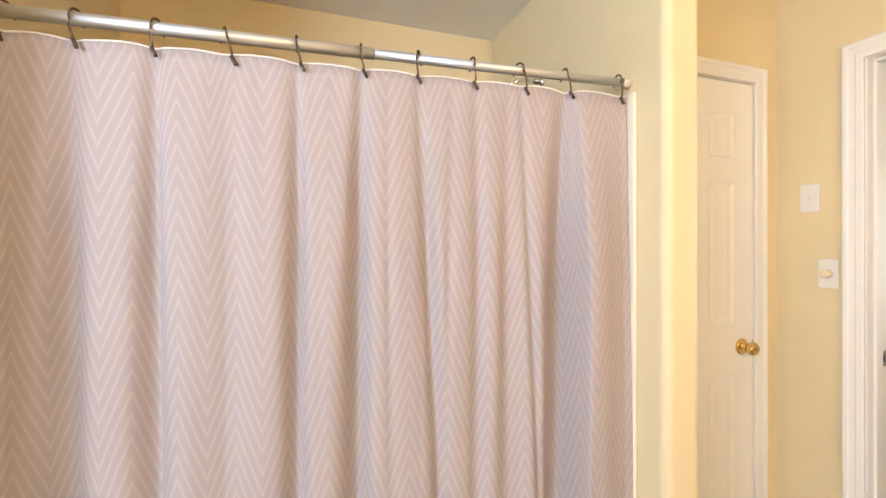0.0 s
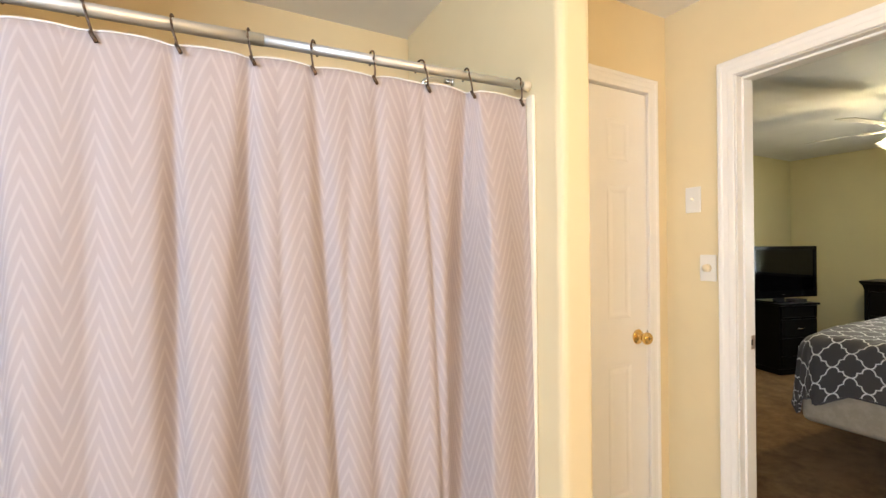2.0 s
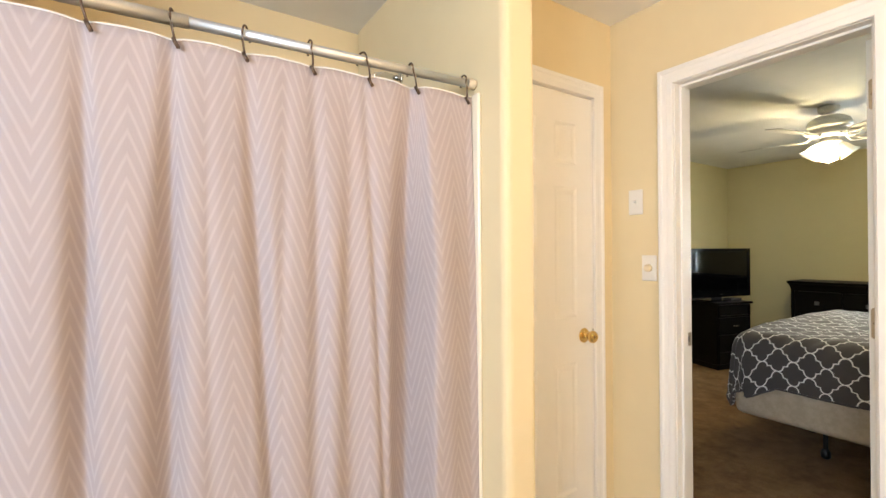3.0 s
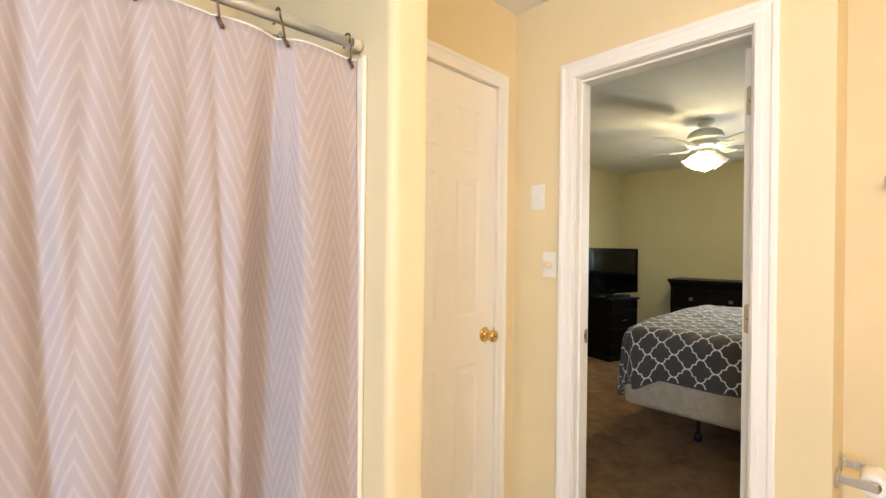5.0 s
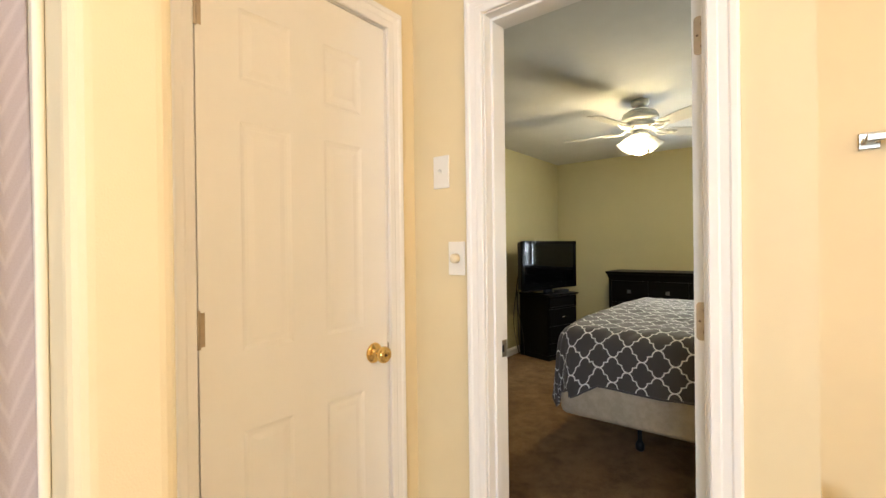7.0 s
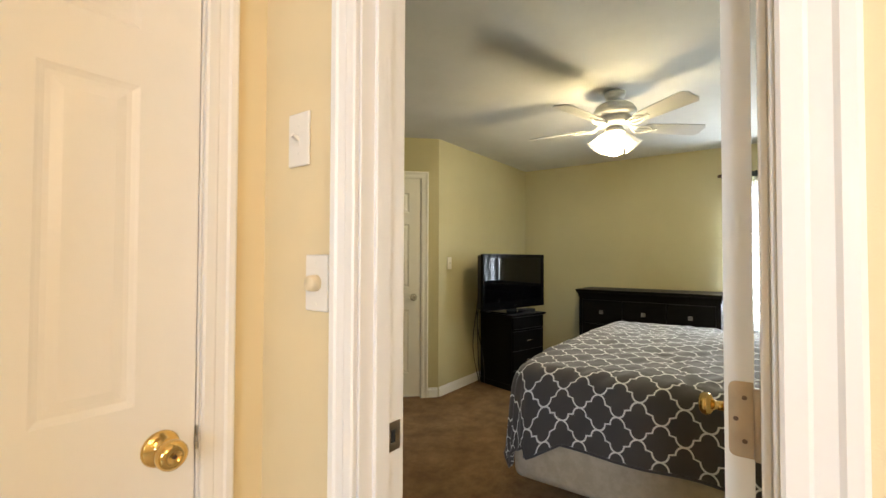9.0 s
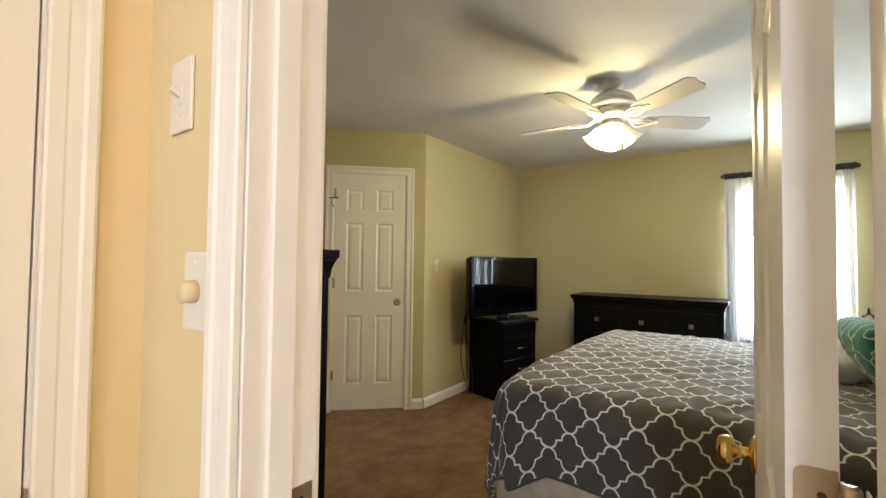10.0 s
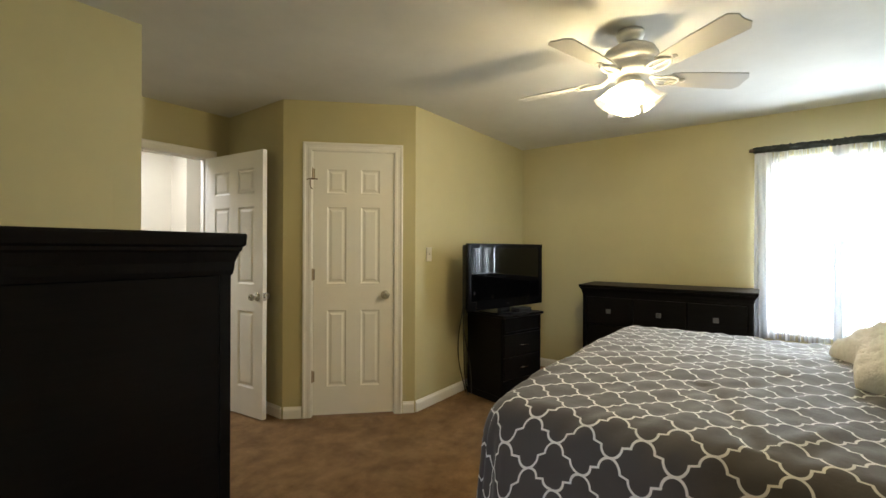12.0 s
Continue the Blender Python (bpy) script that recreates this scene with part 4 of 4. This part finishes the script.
shelf = part("shelf_niche", slab_with_holes(bmesh.new(), sw - 0.04, 0.13, 0.02, [(0.012, 0.012, sw - 0.052, 0.118)]), BLACK_WOOD, st)
shelf.location = (0.02, 0.0, sh - 0.135)
for z0, z1 in ((0.385, 0.570), (0.195, 0.378), (0.070, 0.188)):
    drawer_front(st, 0.018, z0, sw - 0.018, z1, 0.019, [sw / 2], bar_pull)

# television
TM = pose(6.495, 2.372, sh + 0.022, 0, 0, -13)
tv = thing("television", TM, "black flat television with a glossy screen on the cabinet", "television")
GLOSS_M = Mat("glossy_black_plastic", (0.004, 0.004, 0.005), 0.16)
GLOSS_M.b.inputs["Specular IOR Level"].default_value = 0.10
GLOSS = GLOSS_M.m
SCREEN_M = Mat("dark_screen_glass", (0.0015, 0.0015, 0.002), 0.03)
SCREEN_M.b.inputs["Specular IOR Level"].default_value = 0.26
SCREEN = SCREEN_M.m
MATT = Mat("matt_black_plastic", (0.010, 0.010, 0.011), 0.5).m
W, Z0, Z1 = 0.97, 0.045, 0.598
part("bezel", slab_with_holes(bmesh.new(), W, Z1 - Z0, 0.03, [(0.035, 0.075, W - 0.035, Z1 - Z0 - 0.035)]), GLOSS, tv).location = (-W / 2, -0.03, Z0)
part("screen", boxed(-W / 2 + 0.036, -0.022, Z0 + 0.076, W / 2 - 0.036, -0.006, Z1 - 0.036), SCREEN, tv, "dark glossy screen")
part("back_shell", boxed(-W / 2 + 0.01, 0.0005, Z0 + 0.01, W / 2 - 0.01, 0.065, Z1 - 0.01, bevel=0.02, seg=3), MATT, tv)
part("logo", boxed(-0.022, -0.0315, Z0 + 0.028, 0.022, -0.0302, Z0 + 0.038), CHROME, tv, "small bright maker's mark")
part("neck", boxed(-0.06, 0.0, 0.012, 0.06, 0.045, Z0 + 0.06, bevel=0.006, seg=2), MATT, tv)
part("foot", boxed(-0.21, -0.09, 0.0, 0.21, 0.13, 0.014, bevel=0.006, seg=2), GLOSS, tv)
cb = thing("media_box", TM @ pose(0.155, -0.075, 0.0), "small black media box beside the television foot", "media box")
cb.matrix_world = SM @ pose(0.33, 0.10, sh + 0.022)
part("case", boxed(-0.075, -0.05, 0.016, 0.085, 0.05, 0.052, bevel=0.004, seg=2), MATT, cb)
cb.location.z = sh + 0.022 - 0.016 + 0.0
# cables down the wall side of the cabinet
CABLE = Mat("dark_cable", (0.03, 0.028, 0.026), 0.5).m
for k in range(3):
    pts = []
    for i in range(24):
        u = i / 23
        pts.append(SM @ Vector((-0.035 - (0.05 + 0.025 * k) * math.sin(math.pi * u) - 0.02 * math.sin(7 * u + k * 2), 0.36 + 0.03 * k + 0.03 * math.sin(5 * u + k), 0.95 - 0.93 * u - 0.02 * k)))
    cbl = mesh_object("cable", tube(bmesh.new(), pts, 0.0045, 6), CABLE, True)
    tagged(cbl, "dark cable hanging behind the television cabinet", "cable", "cables behind the television")

# ---- ceiling fan ----
fan = thing("ceiling_fan", pose(*FAN), "white five-blade ceiling fan with a cluster of glass shades, three lit", "ceiling fan")
FAN_WHITE = trim_paint("fan_white_enamel", (0.78, 0.76, 0.70), 0.35)
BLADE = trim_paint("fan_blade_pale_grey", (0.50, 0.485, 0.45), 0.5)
part("canopy", lathe(bmesh.new(), ((0.0, 0.0), (0.066, 0.0), (0.068, -0.018), (0.060, -0.040), (0.040, -0.052), (0.018, -0.056), (0.0, -0.056)), 32), FAN_WHITE, fan, smooth=True)
part("downrod", lathe(bmesh.new(), ((0.0, -0.05), (0.016, -0.05), (0.016, -0.09), (0.0, -0.09)), 16), FAN_WHITE, fan)
part("motor", lathe(bmesh.new(), ((0.0, -0.070), (0.050, -0.070), (0.092, -0.082), (0.122, -0.102), (0.136, -0.128), (0.138, -0.152), (0.126, -0.166), (0.108, -0.172), (0.106, -0.190), (0.112, -0.206), (0.106, -0.226), (0.084, -0.238), (0.0, -0.240)), 40), FAN_WHITE, fan, smooth=True)
part("switch_housing", lathe(bmesh.new(), ((0.0, -0.240), (0.048, -0.240), (0.056, -0.246), (0.054, -0.258), (0.070, -0.266), (0.072, -0.280), (0.040, -0.298), (0.012, -0.302), (0.012, -0.318), (0.0, -0.322)), 28), FAN_WHITE, fan, smooth=True)


def blade_mesh():
    bm = bmesh.new()
    outline = ((0.200, 0.046), (0.25, 0.054), (0.40, 0.064), (0.582, 0.069), (0.606, 0.036), (0.600, 0.010))
    pts = [(x, y) for x, y in outline] + [(x, -y) for x, y in reversed(outline)]
    up = [bm.verts.new((x, y, 0.003)) for x, y in pts]
    dn = [bm.verts.new((x, y, -0.003)) for x, y in pts]
    bm.faces.new(up)
    bm.faces.new(list(reversed(dn)))
    for k in range(len(pts)):
        j = (k + 1) % len(pts)
        bm.faces.new((up[k], dn[k], dn[j], up[j]))
    return bm


def iron_mesh():
    bm = bmesh.new()
    for s in (-1, 1):
        tube(bm, [(0.095, 0.004 * s, 0.026), (0.118, 0.012 * s, 0.004), (0.145, 0.030 * s, -0.014), (0.180, 0.040 * s, -0.012), (0.210, 0.036 * s, -0.009), (0.238, 0.022 * s, -0.009), (0.250, 0.006 * s, -0.009)], 0.0065, 8)
    tube(bm, [(0.100, 0.0, 0.020), (0.140, 0.0, -0.006), (0.200, 0.0, -0.010), (0.275, 0.0, -0.009)], 0.0060, 8)
    lathe(bm, ((0.0, -0.010), (0.014, -0.010), (0.014, -0.004), (0.0, -0.004)), 14, Matrix.Translation((0.275, 0.0, 0.0)))
    return bm


blade_me = iron_me = None
for k in range(5):
    m = pose(0, 0, -0.236, 0, 1.6, 0) @ pose(0, 0, 0, 0, 0, -124 + 72 * k) @ pose(0, 0, 0, -12, 0, 0)
    if blade_me is None:
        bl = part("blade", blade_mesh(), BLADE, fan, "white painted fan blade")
        ir = part("blade_iron", iron_mesh(), FAN_WHITE, bl)
        blade_me, iron_me = bl.data, ir.data
    else:
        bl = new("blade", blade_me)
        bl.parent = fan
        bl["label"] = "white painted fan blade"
        ir = new("blade_iron", iron_me)
        ir.parent = bl
    bl.matrix_basis = m
sg = Mat("frosted_lamp_glass", (0.9, 0.86, 0.78), 0.35)
tl, tp_, em2, m1, m2 = sg.n("BsdfTranslucent"), sg.n("BsdfTransparent"), sg.n("Emission"), sg.n("MixShader"), sg.n("AddShader")
tl.inputs[0].default_value, em2.inputs[0].default_value, em2.inputs[1].default_value = (0.95, 0.9, 0.8, 1), (1.0, 0.86, 0.60, 1), 0.9
m1.inputs[0].default_value = 0.50
sg.link(tl.outputs[0], m1.inputs[1])
sg.link(tp_.outputs[0], m1.inputs[2])
sg.link(m1.outputs[0], m2.inputs[0])
sg.link(em2.outputs[0], m2.inputs[1])
sg.link(m2.outputs[0], sg.t.nodes["Material Output"].inputs[0])


def shade_mesh():
    """A fluted tulip shade, open at its wide end."""
    bm = bmesh.new()
    steps, rows = 36, []
    for r, z in ((0.020, 0.0), (0.026, -0.012), (0.036, -0.030), (0.042, -0.055), (0.047, -0.080), (0.058, -0.102), (0.066, -0.112)):
        rows.append([bm.verts.new(((r * (1 + (0.05 + 0.9 * max(0.0, r - 0.045)) * math.cos(9 * 2 * math.pi * i / steps))) * math.cos(2 * math.pi * i / steps), (r * (1 + (0.05 + 0.9 * max(0.0, r - 0.045)) * math.cos(9 * 2 * math.pi * i / steps))) * math.sin(2 * math.pi * i / steps), z)) for i in range(steps)])
    for a, b in zip(rows, rows[1:]):
        for i in range(steps):
            bm.faces.new((a[i], a[(i + 1) % steps], b[(i + 1) % steps], b[i]))
    return bm


def unlit_glass():
    m = Mat("unlit_frosted_glass", (0.85, 0.82, 0.75), 0.35)
    tl4, mx = m.n("BsdfTranslucent"), m.n("MixShader")
    tl4.inputs[0].default_value, mx.inputs[0].default_value = (0.95, 0.9, 0.8, 1), 0.5
    m.link(m.b.outputs[0], mx.inputs[1])
    m.link(tl4.outputs[0], mx.inputs[2])
    m.link(mx.outputs[0], m.t.nodes["Material Output"].inputs[0])
    return m.m


UNLIT = unlit_glass()
shade_me = None
for k in range(4):
    m = pose(0, 0, -0.272, 0, 0, 20 + 90 * k) @ pose(0.056, 0, -0.014, 0, -36, 0)
    sh_ob = part("shade", shade_mesh(), sg.m, fan, "lit fluted glass shade", True) if shade_me is None else new("shade", shade_me)
    if shade_me is None:
        shade_me = sh_ob.data
    sh_ob.parent = fan
    sh_ob["label"] = "lit fluted glass shade"
    if k == 3:
        sh_ob.data = shade_me.copy()
        sh_ob.data.materials[0] = UNLIT
        sh_ob["label"] = "unlit fluted glass shade"
    sh_ob.matrix_basis = m
    arm = part("lamp_arm", lathe(bmesh.new(), ((0.0, 0.016), (0.018, 0.016), (0.023, 0.004), (0.023, -0.006), (0.0, -0.006)), 16), FAN_WHITE, fan, smooth=True)
    arm.matrix_basis = m
for x, z in ((0.02, -0.40), (-0.015, -0.375)):
    ch = bmesh.new()
    tube(ch, [(x, 0.01, -0.31), (x, 0.01, z)], 0.0012, 6)
    lathe(ch, ((0.0, 0.0), (0.004, -0.004), (0.009, -0.022), (0.006, -0.034), (0.0, -0.036)), 12, Matrix.Translation((x, 0.01, z)))
    part("pull_chain", ch, FAN_WHITE, fan, smooth=True)

# ---- bedroom window and its curtains ----
win = tagged(new("window_1"), "white framed double window behind sheer curtains", "window", kind="structure")
fr = slab_with_holes(bmesh.new(), WY1 - WY0, WZ1 - WZ0, 0.05, [(0.045, 0.045, (WY1 - WY0) / 2 - 0.02, (WZ1 - WZ0) / 2 - 0.02), (0.045, (WZ1 - WZ0) / 2 + 0.02, (WY1 - WY0) / 2 - 0.02, WZ1 - WZ0 - 0.045),
                     ((WY1 - WY0) / 2 + 0.02, 0.045, WY1 - WY0 - 0.045, (WZ1 - WZ0) / 2 - 0.02), ((WY1 - WY0) / 2 + 0.02, (WZ1 - WZ0) / 2 + 0.02, WY1 - WY0 - 0.045, WZ1 - WZ0 - 0.045)])
f = part("window_frame", fr, TRIM, win)
f.matrix_world = pose(7.635, WY1, WZ0, 0, 0, -90)
GLASS = Mat("window_glass", (1, 1, 1), 0.02)
GLASS.b.inputs["Transmission Weight"].default_value = 1.0
GLASS.b.inputs["IOR"].default_value = 1.45
for y0, y1 in ((WY0 + 0.03, (WY0 + WY1) / 2 - 0.01), ((WY0 + WY1) / 2 + 0.01, WY1 - 0.03)):
    for z0, z1 in ((WZ0 + 0.03, (WZ0 + WZ1) / 2 - 0.01), ((WZ0 + WZ1) / 2 + 0.01, WZ1 - 0.03)):
        pane = part("pane", boxed(7.658, y0, z0, 7.662, y1, z1), GLASS.m, win)
        pane.visible_shadow = False
part("window_sill", boxed(7.555, WY0 - 0.03, WZ0 - 0.022, 7.634, WY1 + 0.03, WZ0 - 0.001, bevel=0.004, seg=2), TRIM, win)


def sheer_mat():
    m = Mat("white_sheer_voile", (0.82, 0.84, 0.88), 0.8)
    uv = m.n("UVMap").outputs[0]
    tr, tl3 = m.n("BsdfTransparent"), m.n("BsdfTranslucent")
    tl3.inputs[0].default_value = (0.80, 0.85, 0.93, 1)
    a, b2 = m.n("MixShader"), m.n("MixShader")
    a.inputs[0].default_value = 0.03
    m.link(m.b.outputs[0], a.inputs[1])
    m.link(tl3.outputs[0], a.inputs[2])
    dens = m.ramp(m.noise(9, 3, 0.6, vec=uv, stretch=(6, 0.25, 1)), (0.25, 0.25, 0.25), (0.97, 0.97, 0.97), 0.46, 0.74)
    sep = m.n("SeparateXYZ")
    m.link(uv, sep.inputs[0])
    edge = m.ramp(m.math("MULTIPLY_ADD", m.noise(14, 2, 0.5, vec=uv, stretch=(1, 0.2, 1)), 0.06, sep.outputs[0]), (1.0, 1.0, 1.0), (0, 0, 0), 0.13, 0.26)
    m.link(m.math("MAXIMUM", dens, edge), b2.inputs[0])
    m.link(tr.outputs[0], b2.inputs[1])
    m.link(a.outputs[0], b2.inputs[2])
    m.link(b2.outputs[0], m.t.nodes["Material Output"].inputs[0])
    return m.m


SHEER = sheer_mat()
RUFFLE = Mat("dark_curtain_header", (0.035, 0.04, 0.035), 0.8)
RUFFLE.bump(RUFFLE.noise(60, 3), 0.6, 0.004)
CR_Z, CR_X = 2.118, 7.535
cr = thing("curtain_rod", pose(CR_X, 0.60, CR_Z), "dark metal curtain rod over the bedroom window", "curtain rod")
part("bar", tube(bmesh.new(), [(0, 0.015, 0), (0, -0.91, 0)], 0.009, 12), BRONZE, cr)
for y in (0.022, -0.917):
    part("finial", lathe(bmesh.new(), ((0.0, -0.018), (0.012, -0.014), (0.018, 0.0), (0.012, 0.014), (0.0, 0.018)), 16, Matrix.Translation((0, y, 0)) @ Matrix.Rotation(radians(90), 4, "X")), BRONZE, cr, smooth=True)
for y in (-0.012, -0.88):
    part("bracket", boxed(-0.004, y - 0.008, -0.010, 0.0645, y + 0.008, 0.004, bevel=0.002, seg=1), BRONZE, cr)


def sheer(y0, y1, seed):
    bm = bmesh.new()
    uvl = bm.loops.layers.uv.new("UVMap")
    cols, rows = 150, 30
    g = []
    for c in range(cols + 1):
        u = c / cols
        y = y0 + (y1 - y0) * u
        col = []
        for r in range(rows + 1):
            v = r / rows
            amp = 0.020 * min(1.0, 0.2 + 5 * v) * (0.5 + 0.6 * v)
            ph = seed + 58 * u + 1.4 * noise.noise((u * 5, seed, v))
            x = CR_X - 0.012 * min(1.0, 8 * v) + amp * math.sin(ph) + 0.010 * min(1.0, 8 * v) * noise.noise((u * 7, v * 2, seed))
            yy = y + 0.010 * math.cos(ph) * v - 0.010 * v * v * math.sin(3 * u)
            col.append(bm.verts.new((x, yy, CR_Z - 0.008 - (CR_Z - 0.570) * v + 0.006 * math.sin(40 * u) * (v > 0.95))))
        g.append(col)
    for c in range(cols):
        for r in range(rows):
            f = bm.faces.new((g[c][r], g[c][r + 1], g[c + 1][r + 1], g[c + 1][r]))
            for lp, (a, b) in zip(f.loops, ((c, r), (c, r + 1), (c + 1, r + 1), (c + 1, r))):
                lp[uvl].uv = (a / cols * abs(y1 - y0) * 1.6, b / rows * 1.5)
    return bm


for y0, y1, sd in ((0.600, 0.130, 1.0), (0.115, -0.30, 4.2)):
    t = tagged(new("window_curtain"), "sheer white voile curtain with a dark gathered header", "curtain", "sheer window curtains")
    part("voile", sheer(y0, y1, sd), SHEER, t, smooth=True)
    hd = bmesh.new()
    pts = []
    n = 90
    random.seed(int(sd * 10))
    for i in range(n + 1):
        u = i / n
        pts.append((CR_X + 0.004 * math.sin(i * 1.9), y0 + (y1 - y0) * u, CR_Z + 0.004 * math.sin(i * 2.7) + random.uniform(-0.003, 0.003)))
    tube(hd, pts, 0.0260, 10)
    for v in hd.verts:
        v.co += Vector((0.3, 0, 1)) * 0.011 * noise.noise(v.co * 55)
    part("gathered_header", hd, RUFFLE.m, t, "dark gathered rod pocket", True)


# night table on the window side of the bed, with a wire lantern
nt = thing("night_table", pose(6.60, -0.30, 0), "small black wooden night table beside the bed", "night table")
part("tabletop", boxed(-0.20, -0.20, 0.66, 0.20, 0.20, 0.685, bevel=0.004, seg=2), BLACK_WOOD, nt)
part("apron", boxed(-0.18, -0.18, 0.56, 0.18, 0.18, 0.6598), BLACK_WOOD, nt)
for x in (-0.165, 0.165):
    for y in (-0.165, 0.165):
        part("leg", boxed(x - 0.016, y - 0.016, 0.0, x + 0.016, y + 0.016, 0.5598, bevel=0.003, seg=1), BLACK_WOOD, nt)
ln = thing("lantern", pose(6.55, -0.21, 0.685), "black wire lantern with a pointed top on the night table", "lantern")
part("base", boxed(-0.08, -0.08, 0.0, 0.08, 0.08, 0.012, bevel=0.003, seg=1), IRON, ln)
for k in range(4):
    a = radians(45 + 90 * k)
    c, s2 = math.cos(a), math.sin(a)
    part("wire", tube(bmesh.new(), [(0.10 * c, 0.10 * s2, 0.01), (0.105 * c, 0.105 * s2, 0.12), (0.085 * c, 0.085 * s2, 0.22), (0.03 * c, 0.03 * s2, 0.285), (0.0, 0.0, 0.30)], 0.004, 6), IRON, ln)
part("ring", tube(bmesh.new(), [(0.085 * math.cos(radians(15 * i)), 0.085 * math.sin(radians(15 * i)), 0.22) for i in range(25)], 0.004, 6), IRON, ln)
part("finial", lathe(bmesh.new(), ((0.0, 0.295), (0.012, 0.300), (0.006, 0.315), (0.010, 0.325), (0.0, 0.340)), 10), IRON, ln)


def rebase(ob, base):
    """Move a thing's Empty to its base and leave its parts where they stand."""
    base = Vector(base)
    ob.location = base
    for c in ob.children:
        c.location = c.location - base


rebase(bed, (5.28, 0.30, 0.0))
rebase(sc, (1.17, 1.0, 0.24))
for ob, y in zip([o for o in bpy.data.objects if o.name.startswith("window_curtain")], (0.365, -0.09)):
    rebase(ob, (CR_X, y, 0.555))
